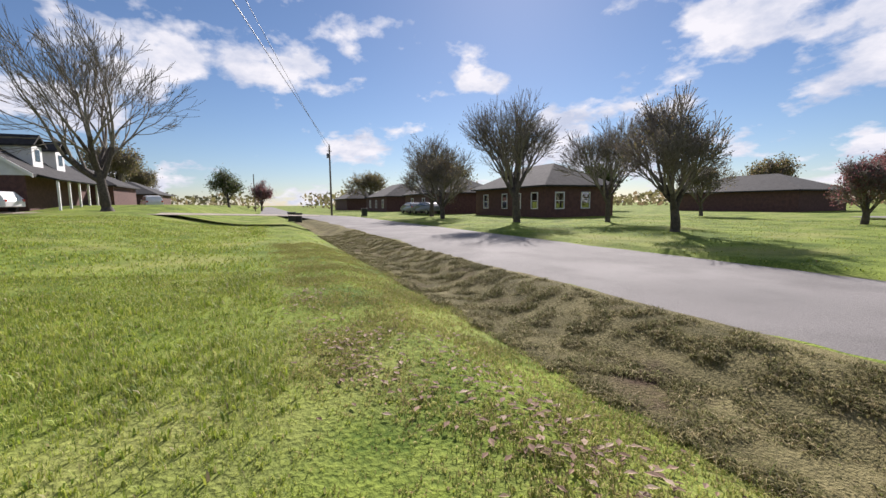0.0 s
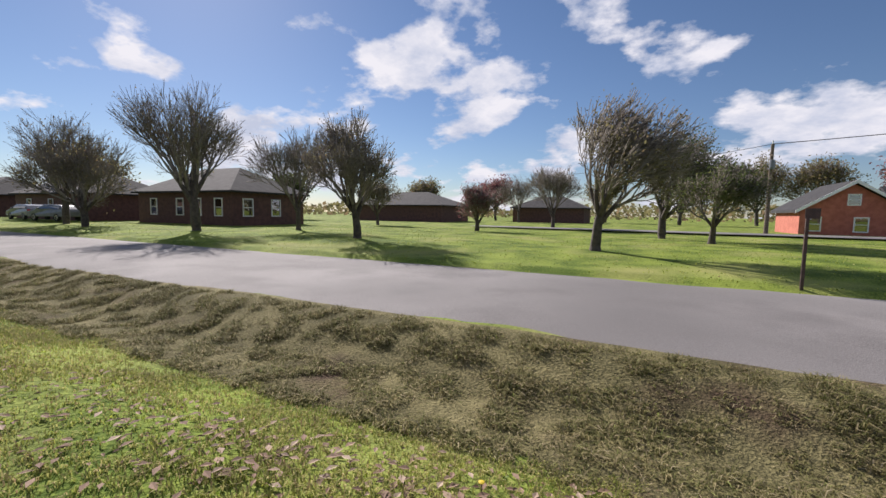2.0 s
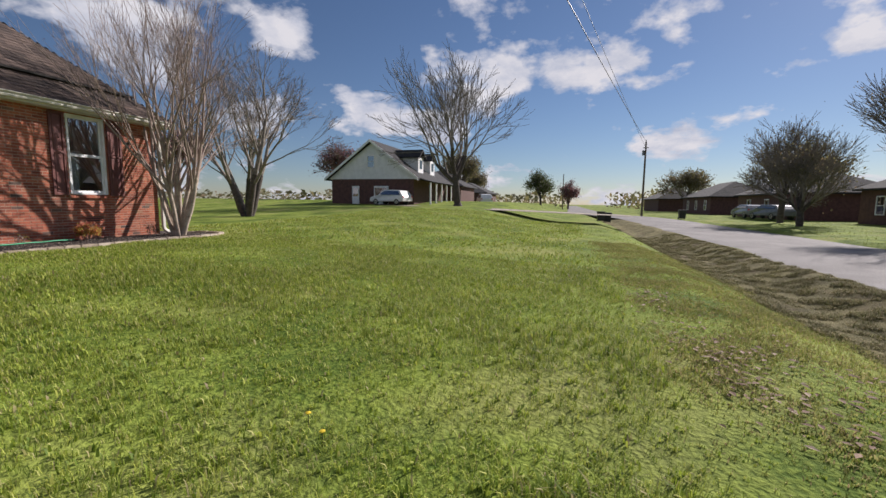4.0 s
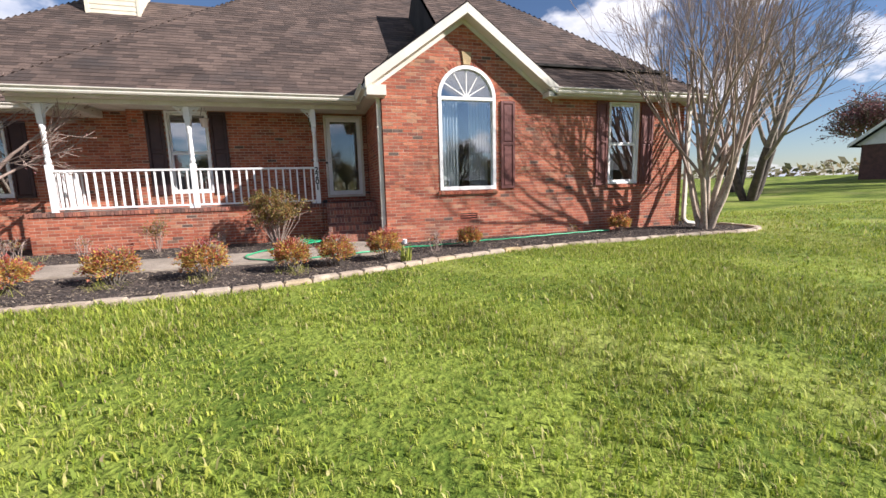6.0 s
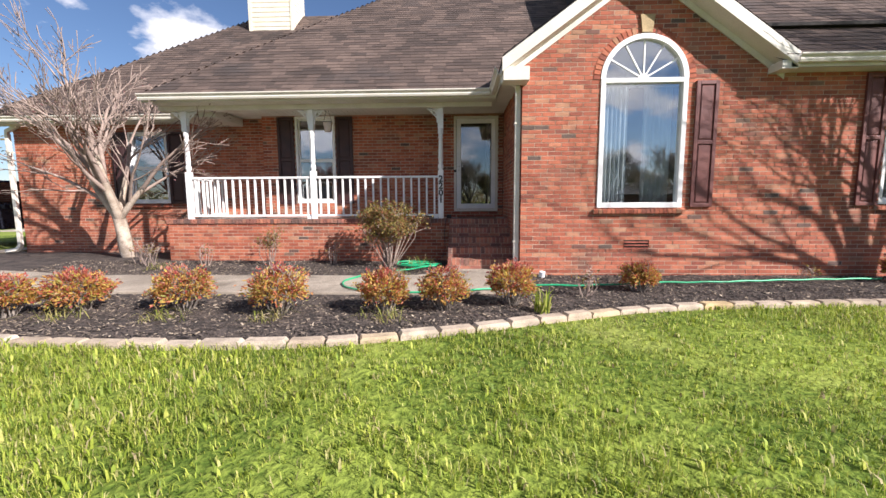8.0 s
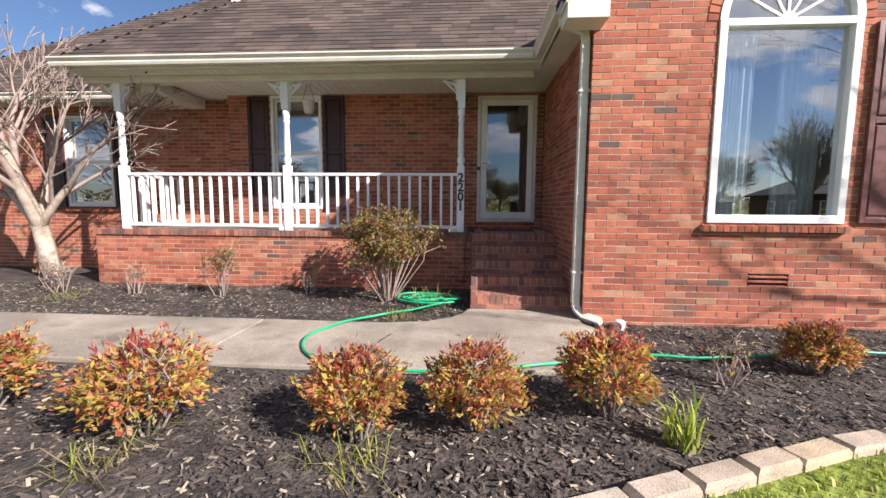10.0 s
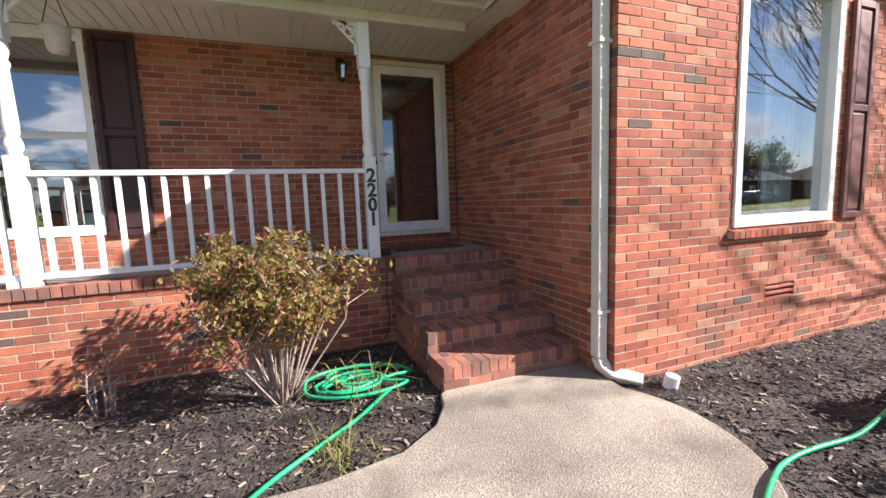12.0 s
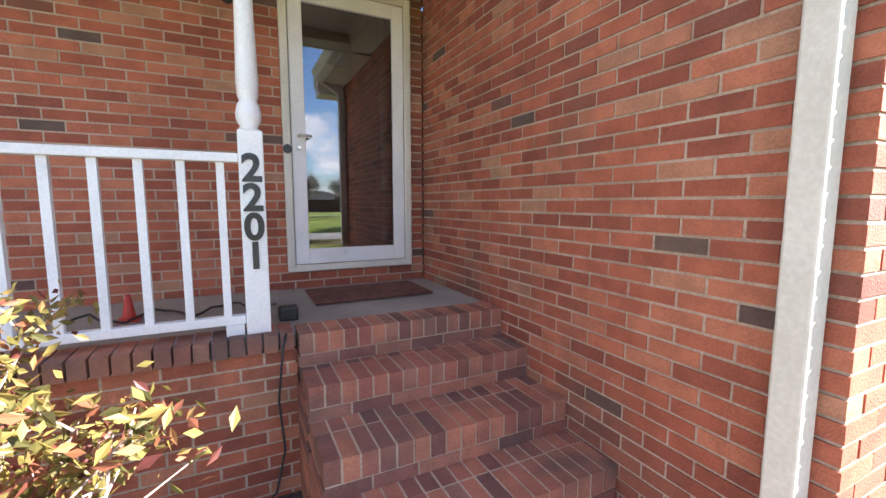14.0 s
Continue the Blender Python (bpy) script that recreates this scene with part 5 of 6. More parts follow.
for i, (x, y, h) in enumerate([(70, 6, 9), (95, -6, 8), (110, 12, 9), (62, 25, 10), (60, -40, 9), (75, -45, 10), (96, -36, 9), (130, -12, 9), (150, 20, 11), (50, -62, 8), (38, -84, 8), (27, -95, 9), (6, -98, 9), (-6, -90, 9), (-25, -96, 11), (-33, -88, 12), (-18, -100, 12), (-42, -78, 12), (30, 40, 11), (38, 34, 10), (22, 36, 10), (-30, 30, 10), (-36, 18, 9), (-24, 42, 11), (-8, 44, 12)]):
    tree("background_tree", gz(x, y), h, 0.22, "hazy leafing tree beyond the houses", first=0.16, seed=100 + i, leaves=3600, leaf_size=0.2, leaf_spread=0.5, leafmat=far_leaf[i % 4], **{**BIG, "group": "background trees"})

# distant woods along the horizon
wood_leaf = Geo()
for i in range(15000):
    a = rng.uniform(0, 2 * math.pi)
    r = rng.uniform(150, 240)
    hmax = 5.5 + 4.0 * noise.noise((math.cos(a) * 9, math.sin(a) * 9, 1))
    c = Vector((math.cos(a) * r, -15 + math.sin(a) * r, rng.random() ** 0.8 * max(2.0, hmax) - 0.3))
    if abs(c.y + 21) < 9 and c.x > 0:
        continue
    u = Vector((rng.uniform(-1, 1), rng.uniform(-1, 1), rng.uniform(-1, 1))).normalized()
    v = u.orthogonal().normalized()
    s = rng.uniform(0.5, 1.4)
    wood_leaf.poly([c - u * s, c + v * s * 0.6, c + u * s, c - v * s * 0.6])
ob = part("backdrop_woods", wood_leaf, leaf_bud)
tagged(ob, "distant hazy belt of woods along the horizon", "woods", kind="stuff")


# ---- shrubs ----
def shrub(name, base, width, height, label, leaves, mat, seed, stems=14, leaf=0.02, group="", bark=bark_grey, bare=0.0, pinch=0.75, clumps=False, tip_mat=None):
    rng = random.Random(seed)
    wood, lf, tip, ends = Geo(), Geo(), Geo(), []
    for s in range(stems):
        az = rng.uniform(0, 2 * math.pi)
        rr = width / 2 * math.sqrt(rng.random()) * pinch
        p = Vector((math.cos(az) * 0.05, math.sin(az) * 0.05, -0.04))
        q = Vector((math.cos(az) * rr, math.sin(az) * rr, height * rng.uniform(0.55, 0.95)))
        m = (p + q) / 2 + Vector((rng.gauss(0, 0.07), rng.gauss(0, 0.07), height * 0.05)) * (width / 0.7)
        wood.tube([p, m, q], [0.009, 0.006, 0.003], 5, cap=False)
        for k in range(8):
            a = m.lerp(q, rng.random())
            b = a + Vector((rng.gauss(0, 0.1), rng.gauss(0, 0.1), rng.uniform(0.02, 0.16))) * min(0.8, width)
            wood.tube([a, b], [0.004, 0.002], 3, cap=False)
            ends.append(b)
    for i in range(leaves):
        # leaflets gather on a lumpy shell
        az, el = rng.uniform(0, 2 * math.pi), math.asin(rng.uniform(-0.55, 1.0))
        lump = 0.95 + 0.45 * noise.noise((math.cos(az) * 2.2 + seed, math.sin(az) * 2.2, el * 2.2)) + 0.3 * noise.noise((math.cos(az) * 6 + seed, math.sin(az) * 6, el * 6))
        r = rng.uniform(0.62, 1.02) * lump
        c = Vector((math.cos(az) * math.cos(el) * width / 2 * r, math.sin(az) * math.cos(el) * width / 2 * r, height * 0.52 + math.sin(el) * height * 0.46 * r))
        if clumps:
            c = rng.choice(ends) + Vector((rng.gauss(0, 0.05), rng.gauss(0, 0.05), rng.gauss(0, 0.035)))
        if c.z < 0.02 or rng.random() < bare * (1 - c.z / height):
            continue
        out = Vector((math.cos(az) * math.cos(el), math.sin(az) * math.cos(el), math.sin(el) * 0.8 + 0.3))
        u = (out + Vector((rng.gauss(0, 0.6), rng.gauss(0, 0.6), rng.gauss(0, 0.6)))).normalized()
        v = u.cross(Vector((rng.uniform(-1, 1), rng.uniform(-1, 1), rng.uniform(-1, 1)))).normalized()
        n = u.cross(v)
        s = leaf * rng.uniform(0.6, 1.4)
        into = tip if tip_mat and c.z + rng.gauss(0, 0.12) * height > height * 0.88 else lf
        k = len(into.v)
        into.v += [tuple(c - u * s), tuple(c + v * s * 0.42 + n * s * 0.12), tuple(c + u * s), tuple(c - v * s * 0.42 + n * s * 0.12)]
        into.f += [(k, k + 1, k + 2), (k, k + 2, k + 3)]
    ob = empty(name, label, "shrub", group, at=base)
    c = new("stalk", wood.mesh("stalk", bark))
    c.parent = ob
    for nm, gg, m2 in (("foliage", lf, mat), ("new_growth", tip, tip_mat)):
        if gg.v:
            c = new(nm, gg.mesh(nm, m2))
            c.parent = ob
            tagged(c, kind="stuff")
    return ob


NB = "low rounded nandina shrub with red and yellow-green leaves"
for i, (x, y, w2, h) in enumerate([(-6.6, -2.62, 0.72, 0.5), (-5.9, -2.62, 0.62, 0.48), (-5.25, -2.4, 0.66, 0.5), (-4.12, -2.3, 0.66, 0.52), (-2.98, -2.4, 0.64, 0.55), (-1.82, -2.35, 0.52, 0.52), (-1.17, -2.2, 0.56, 0.5), (-0.38, -2.0, 0.54, 0.54), (1.42, -1.25, 0.46, 0.42), (5.5, -0.55, 0.5, 0.45), (-7.4, -2.6, 0.6, 0.5)]):
    shrub("nandina_shrub", (x, y, -0.04), w2, h, NB, 3400, leaf_autumn, 200 + i, group="nandina shrubs", leaf=0.021, tip_mat=leaf_red, stems=20)
shrub("porch_shrub", (-2.3, 0.85, -0.04), 1.3, 1.2, "tall leggy shrub with olive and red leaves by the porch", 10500, leaf_olive, 230, stems=36, leaf=0.026, bare=1.25, bark=twig_pale, clumps=True, pinch=0.95)
for i, (x, y, w2, h, n) in enumerate([(-4.65, 0.95, 0.6, 0.72, 420), (-3.45, 1.15, 0.32, 0.5, 60), (-5.9, 0.95, 0.4, 0.45, 50), (-6.95, 0.9, 0.6, 0.5, 60), (-7.4, 1.2, 0.5, 0.55, 40), (0.62, -1.5, 0.36, 0.4, 50), (7.0, -0.75, 0.4, 0.4, 120), (4.2, -0.5, 0.3, 0.25, 60)]):
    shrub("dormant_shrub", (x, y, -0.04), w2, h, "small nearly bare dormant shrub in the mulch", n, leaf_olive, 240 + i, stems=9, leaf=0.024, group="dormant shrubs", bark=twig_pale, clumps=True)


def blades(pts, mat, name, label, h, w, lean, category, seed, per=5, parent_kind="stuff", zf=ground_z):
    """Tufts of narrow bent blades, two triangles and a tip each."""
    rg = np.random.default_rng(seed)
    n = len(pts)
    pts = np.repeat(np.asarray(pts, float), per, axis=0)
    m = len(pts)
    pts[:, :2] += rg.normal(0, 0.018, (m, 2))
    z = pts[:, 2]
    az = rg.uniform(0, 2 * np.pi, m)
    hh = h * rg.uniform(0.45, 1.25, m) * pts[:, 3]
    ww = w * rg.uniform(0.7, 1.3, m)
    le = lean * rg.uniform(0.2, 1.3, m) * hh
    dx, dy = np.cos(az), np.sin(az)
    V = np.empty((m, 5, 3))
    V[:, 0] = np.stack([pts[:, 0] - dy * ww, pts[:, 1] + dx * ww, z - 0.01], 1)
    V[:, 1] = np.stack([pts[:, 0] + dy * ww, pts[:, 1] - dx * ww, z - 0.01], 1)
    mx, my = pts[:, 0] + dx * le * 0.35, pts[:, 1] + dy * le * 0.35
    V[:, 2] = np.stack([mx + dy * ww * 0.8, my - dx * ww * 0.8, z + hh * 0.6], 1)
    V[:, 3] = np.stack([mx - dy * ww * 0.8, my + dx * ww * 0.8, z + hh * 0.6], 1)
    V[:, 4] = np.stack([pts[:, 0] + dx * le, pts[:, 1] + dy * le, z + hh * (1 - 0.3 * lean)], 1)
    idx = (np.arange(m) * 5)[:, None]
    quads = (idx + np.array([0, 1, 2, 3])).ravel()
    tris = (idx + np.array([3, 2, 4])).ravel()
    me = bpy.data.meshes.new(name)
    me.vertices.add(m * 5)
    me.vertices.foreach_set("co", V.ravel())
    me.loops.add(m * 7)
    me.loops.foreach_set("vertex_index", np.concatenate([quads, tris]).astype(np.int32))
    me.polygons.add(m * 2)
    starts = np.concatenate([np.arange(m) * 4, m * 4 + np.arange(m) * 3])
    me.polygons.foreach_set("loop_start", starts.astype(np.int32))
    me.materials.append(mat)
    me.update(calc_edges=True)
    me.validate()
    return tagged(new(name, me), label, category, kind="stuff")


def lawn_points(count, x0, x1, y0, y1, seed, keep):
    rg = random.Random(seed)
    out = []
    while len(out) < count:
        x, y = rg.uniform(x0, x1), rg.uniform(y0, y1)
        k = keep(x, y)
        if rg.random() < k[0]:
            out.append((x, y, ground_z(x, y), k[1]))
    return out


def edge_y(x):
    pts = EDGE[:-3]
    for (a, b), (c, d2) in zip(pts, pts[1:]):
        if a <= x <= c:
            return b + (d2 - b) * (x - a) / (c - a)
    return 2.5 if x > 8.7 else -2.0


def lush(x, y):
    if y > edge_y(x) - 0.06 or (x < -11):
        return (0, 0)
    n = noise.noise((x * 0.45, y * 0.45, 9)) + 0.5 * noise.noise((x * 1.7, y * 1.7, 5))
    thin = 1 - 0.8 * smooth(-12.45, -13.0, y + 0.25 * n)
    return ((0.5 + 0.5 * smooth(-0.5, 0.3, n)) * thin, (0.55 + 0.65 * smooth(-0.4, 0.6, n)) * (1 - 0.6 * smooth(-12.4, -13.0, y + 0.25 * n)) * (1 + 0.35 * smooth(-10.5, -12.0, y)))


blades(lawn_points(62000, -7, 9, -14.8, -1.7, 1, lush), blade_mat, "grass_near", "bright green lawn grass blades", 0.075, 0.0026, 0.9, "grass", 1, per=6)
blades(lawn_points(26000, -20, 32, -15.3, 4, 2, lush), blade_mat, "grass_far", "green lawn grass further off", 0.09, 0.008, 0.7, "grass", 2, per=4)


def verge_keep(x, y):
    n = noise.noise((x * 1.1, y * 1.1, 2))
    return ((0.35 + 0.65 * smooth(-0.4, 0.4, n)) * (0.05 + 0.95 * smooth(-12.5 + 0.5 * n, -13.6, y)), 0.5 + 0.6 * smooth(-0.5, 0.6, n))


blades(lawn_points(26000, -9, 16, -15.7, -12.6, 3, verge_keep), dry_blade, "grass_verge", "short dry yellow-brown verge grass", 0.06, 0.0038, 1.1, "grass", 3, per=5)
blades(lawn_points(44000, -10, 24, -17.75, -15.45, 6, lambda x, y: (0.55 + 0.45 * smooth(-0.2, 0.3, noise.noise((x * 2.6, y * 2.6, 8))), 0.5 + 0.9 * smooth(-0.3, 0.4, noise.noise((x * 2.6, y * 2.6, 8))))), ditch_blade, "grass_ditch", "rough dark brown-green matted grass on the ditch bank", 0.085, 0.0045, 1.3, "grass", 6, per=5)
blades(lawn_points(12000, -30, 45, -48, -23.7, 4, lambda x, y: (0.8, 0.8) if y < -23.8 else (0, 0)), blade_mat, "grass_across", "lawn grass across the road", 0.05, 0.012, 0.9, "grass", 4, per=3)

# mulch chips
rg = random.Random(12)
chips = Geo()
while len(chips.f) < 6 * 32000:
    x, y = rg.uniform(-9, 8.6), rg.uniform(-3.4, 1.6)
    if y < edge_y(x) + 0.08 or (-1.55 < y < -0.22 and x < -1.2) or ((x + 0.74) ** 2 + (y + 0.58) ** 2 < 0.92 ** 2) or (x > 0 and y > -0.03) or (-1.25 < x < 0.02 and y > -0.3):
        continue
    s, h, a = rg.uniform(0.006, 0.026), rg.uniform(0.002, 0.006), rg.uniform(0, math.pi)
    w2 = s * rg.uniform(0.15, 0.4)
    c, sn = math.cos(a), math.sin(a)
    z = -0.035 + 0.02 * noise.noise((x * 2, y * 2, 3)) + rg.uniform(0.0, 0.012)
    tl = rg.uniform(-0.4, 0.4)
    k = len(chips.v)
    for dz in (0, h):
        for p, q in ((-s, -w2), (s, -w2), (s, w2), (-s, w2)):
            chips.v.append((x + c * p - sn * q, y + sn * p + c * q, z + dz + p * tl))
    chips.f += [(k, k + 3, k + 2, k + 1), (k + 4, k + 5, k + 6, k + 7)] + [(k + i, k + (i + 1) % 4, k + 4 + (i + 1) % 4, k + 4 + i) for i in range(4)]
tagged(part("mulch_chips", chips, chip_mat), "loose dark shredded mulch chips", "mulch", kind="stuff")


# ---- neighbouring houses ----
def far_window(parent, o, u, x, z, w, h, out):
    """A white-framed window on a wall: o + u * x."""
    u, out = Vector(u), Vector(out)
    c = Vector(o) + u * x + out * 0.02
    def rect(a0, a1, z0, z1, d0, d1):
        p = [c + u * a0 + out * d0, c + u * a1 + out * d0, c + u * a1 + out * d1, c + u * a0 + out * d1]
        return Geo().prism([(q.x, q.y, z0) for q in p], (0, 0, z1 - z0))
    wnd = part("window", rect(0, w, z, z + h, -0.1, 0.0), car_glass, parent)
    g = Geo()
    for a0, a1, z0, z1 in ((-0.08, 0, z - 0.08, z + h + 0.08), (w, w + 0.08, z - 0.08, z + h + 0.08), (0, w, z - 0.08, z), (0, w, z + h, z + h + 0.08), (0, w, z + h / 2 - 0.025, z + h / 2 + 0.025)):
        r = rect(a0, a1, z0, z1, -0.05, 0.05)
        k = len(g.v)
        g.v += r.v
        g.f += [tuple(i + k for i in f) for f in r.f]
    part("frame", g, white_paint, wnd)


def hip_house(name, x0, x1, y0, y1, z, h, rise, label, wall, roof, windows=(), over=0.45):
    hs = empty(name, label, "house", "neighbouring houses", at=((x0 + x1) / 2, (y0 + y1) / 2, z))
    part("wall", Geo().box(x0, x1, y0, y1, z - 0.3, z + h), wall, hs)
    a, b, c, d = x0 - over, x1 + over, y0 - over, y1 + over
    hw = min(b - a, d - c) / 2
    zt = z + h
    g = Geo()
    if b - a > d - c:
        r0, r1 = (a + hw, (c + d) / 2, zt + rise), (b - hw, (c + d) / 2, zt + rise)
    else:
        r0, r1 = ((a + b) / 2, c + hw, zt + rise), ((a + b) / 2, d - hw, zt + rise)
    g.v = [(a, c, zt), (b, c, zt), (b, d, zt), (a, d, zt), r0, r1, (a, c, zt - 0.15), (b, c, zt - 0.15), (b, d, zt - 0.15), (a, d, zt - 0.15)]
    g.f = ([(0, 1, 5, 4), (1, 2, 5), (2, 3, 4, 5), (3, 0, 4)] if b - a > d - c else [(0, 1, 4), (1, 2, 5, 4), (2, 3, 5), (3, 0, 4, 5)]) + [(6, 7, 1, 0), (7, 8, 2, 1), (8, 9, 3, 2), (9, 6, 0, 3), (9, 8, 7, 6)]
    part("roof", g, roof, hs)
    for o, u, x, zz, w, hh, out in windows:
        far_window(hs, o, u, x, zz, w, hh, out)
    return hs


# white-gabled house beside the lawn
NZ = 0.75
nh = empty("house", "brick house with white siding gable, dormers and porch", "house", "neighbouring houses", at=(50, 10, NZ))
part("wall", Geo().box(43, 56, 5.0, 15.5, NZ - 0.5, NZ + 2.9), shade_toned_brick, nh)
part("gable", Geo().prism([(42.95, 4.6, NZ + 2.9), (42.95, 15.9, NZ + 2.9), (42.95, 10.25, NZ + 7.0)], (13.0, 0, 0)), white_siding, nh, "white siding gable end")
for sgn, y0 in ((1, 4.3), (-1, 16.2)):
    yr = 10.25
    part("roof", Geo().prism([(42.5, y0, NZ + 2.75), (42.5, yr, NZ + 7.15), (42.5, yr, NZ + 7.4), (42.5, y0, NZ + 3.0)], (14, 0, 0)), dark_shingle, nh)
part("rake_board", Geo().prism([(42.44, 4.3, NZ + 2.7), (42.44, 10.25, NZ + 7.1), (42.44, 16.2, NZ + 2.7), (42.44, 16.2, NZ + 3.0), (42.44, 10.25, NZ + 7.4), (42.44, 4.3, NZ + 3.0)], (0.06, 0, 0)), white_paint, nh)
far_window(nh, (42.95, 10.7, 0), (0, -1, 0), 0, NZ + 4.3, 0.8, 1.2, (-1, 0, 0))
for y, w2 in ((12.3, 0.9), (9.0, 1.8)):
    part("door", Geo().box(42.9, 43.0, y - w2 / 2, y + w2 / 2, NZ, NZ + 2.1), white_paint, nh, "white door with glass")
    part("pane", Geo().box(42.88, 42.9, y - w2 / 2 + 0.12, y + w2 / 2 - 0.12, NZ + 0.9, NZ + 1.9), car_glass, nh)
for x in (46.5, 51.0):
    dmr = part("dormer", Geo().box(x - 0.9, x + 0.9, 5.4, 8.6, NZ + 3.8, NZ + 5.6), white_siding, nh, "white dormer")
    part("dormer_roof", Geo().prism([(x - 1.2, 5.1, NZ + 5.5), (x, 5.1, NZ + 6.4), (x + 1.2, 5.1, NZ + 5.5), (x + 1.2, 5.1, NZ + 5.65), (x, 5.1, NZ + 6.6), (x - 1.2, 5.1, NZ + 5.65)], (0, 3.6, 0)), dark_shingle, dmr)
    part("dormer_window", Geo().box(x - 0.4, x + 0.4, 5.36, 5.4, NZ + 4.3, NZ + 5.3), car_glass, dmr)
part("porch_roof", Geo().prism([(43.2, 3.0, NZ + 2.5), (43.2, 5.1, NZ + 3.1), (43.2, 5.1, NZ + 3.25), (43.2, 2.9, NZ + 2.62)], (12, 0, 0)), dark_shingle, nh)
for k in range(6):
    part("porch_column", Geo().box(43.5 + 2.2 * k, 43.65 + 2.2 * k, 3.1, 3.25, NZ - 0.2, NZ + 2.52), white_paint, nh)
hip_house("house", 57, 66, 3, 12, 0.7, 2.8, 2.6, "shade-toned brick house wing with a black roof", shade_toned_brick, dark_shingle)

# houses across the road
SW = lambda x0, y, xs, z: [((x0, y, 0), (1, 0, 0), x, z, 0.9, 1.4, (0, 1, 0)) for x in xs]
# the shaded look of these fronts is put into the brick colour
hip_house("house", 29.5, 43, -44, -36, -0.3, 2.9, 2.4, "shade-toned brick ranch house with white window frames", shade_toned_brick, dark_shingle, SW(29.5, -36, (1.2, 4.0, 6.5, 10.5), 0.5) + [((29.5, -42, 0), (0, 1, 0), 1.0, 0.5, 0.9, 1.4, (-1, 0, 0)), ((29.5, -42, 0), (0, 1, 0), 4.0, 0.5, 0.9, 1.4, (-1, 0, 0))])
hip_house("house", 49, 64, -43, -34, -0.4, 2.9, 2.5, "shade-toned brick ranch house down the road", shade_toned_brick, dark_shingle, SW(49, -34, (2, 6, 11), 0.4))
hip_house("house", 72, 88, -42, -33, -0.4, 2.9, 2.5, "shade-toned brick ranch house further down the road", shade_toned_brick, dark_shingle, SW(72, -33, (2, 7, 12), 0.4))
hip_house("house", 100, 118, -40, -31, -0.4, 2.9, 2.5, "distant brick ranch house", shade_toned_brick, dark_shingle)
hip_house("house", 92, 106, 6, 16, 0.6, 2.8, 2.5, "distant house beyond the lawns", shade_toned_brick, dark_shingle)
hip_house("house", 26, 42, -78, -68, -0.4, 2.6, 2.2, "low brown house beyond the far lawn", shade_toned_brick, dark_shingle)
hip_house("house", 8, 20, -92, -84, -0.4, 2.6, 2.0, "low brown house beyond the far lawn", shade_toned_brick, dark_shingle)

# red brick gabled house across the side road
rh = empty("house", "sunlit red brick house with white gable trim", "house", "neighbouring houses", at=(-16, -61, -0.4))
part("wall", Geo().box(-20, -13.2, -66, -58.5, -0.7, 1.75), red_brick_far, rh)
part("gable", Geo().prism([(-19.9, -58.5, 1.75), (-13.3, -58.5, 1.75), (-16.6, -58.5, 3.9)], (0, -7.5, 0)), red_brick_far, rh)
part("roof", Geo().prism([(-20.4, -58.1, 1.5), (-16.6, -58.1, 3.98), (-16.6, -58.1, 4.2), (-20.4, -58.1, 1.75)], (0, -8.3, 0)).prism([(-12.8, -58.1, 1.5), (-16.6, -58.1, 3.98), (-16.6, -58.1, 4.2), (-12.8, -58.1, 1.75)], (0, -8.3, 0)), dark_shingle, rh)
part("rake_board", Geo().prism([(-12.8, -58.05, 1.45), (-16.6, -58.05, 3.95), (-20.4, -58.05, 1.45), (-20.4, -58.05, 1.72), (-16.6, -58.05, 4.22), (-12.8, -58.05, 1.72)], (0, 0.05, 0)), white_paint, rh)
for x in (-14.6, -17.6):
    far_window(rh, (x, -58.5, 0), (1, 0, 0), 0, 0.0, 0.8, 1.1, (0, 1, 0))
far_window(rh, (-17.0, -58.5, 0), (1, 0, 0), 0, 2.2, 0.7, 0.8, (0, 1, 0))
part("garage", Geo().box(-30, -20, -66, -60.2, -0.7, 1.75), red_brick_far, rh)
part("garage_roof", Geo().prism([(-30.4, -59.6, 1.6), (-30.4, -63.1, 3.7), (-30.4, -66.6, 1.6), (-30.4, -66.6, 1.85), (-30.4, -63.1, 3.95), (-30.4, -59.6, 1.85)], (10.6, 0, 0)), dark_shingle, rh)
part("garage_door", Geo().box(-27, -22.5, -60.25, -60.15, -0.5, 1.5), white_siding, rh)


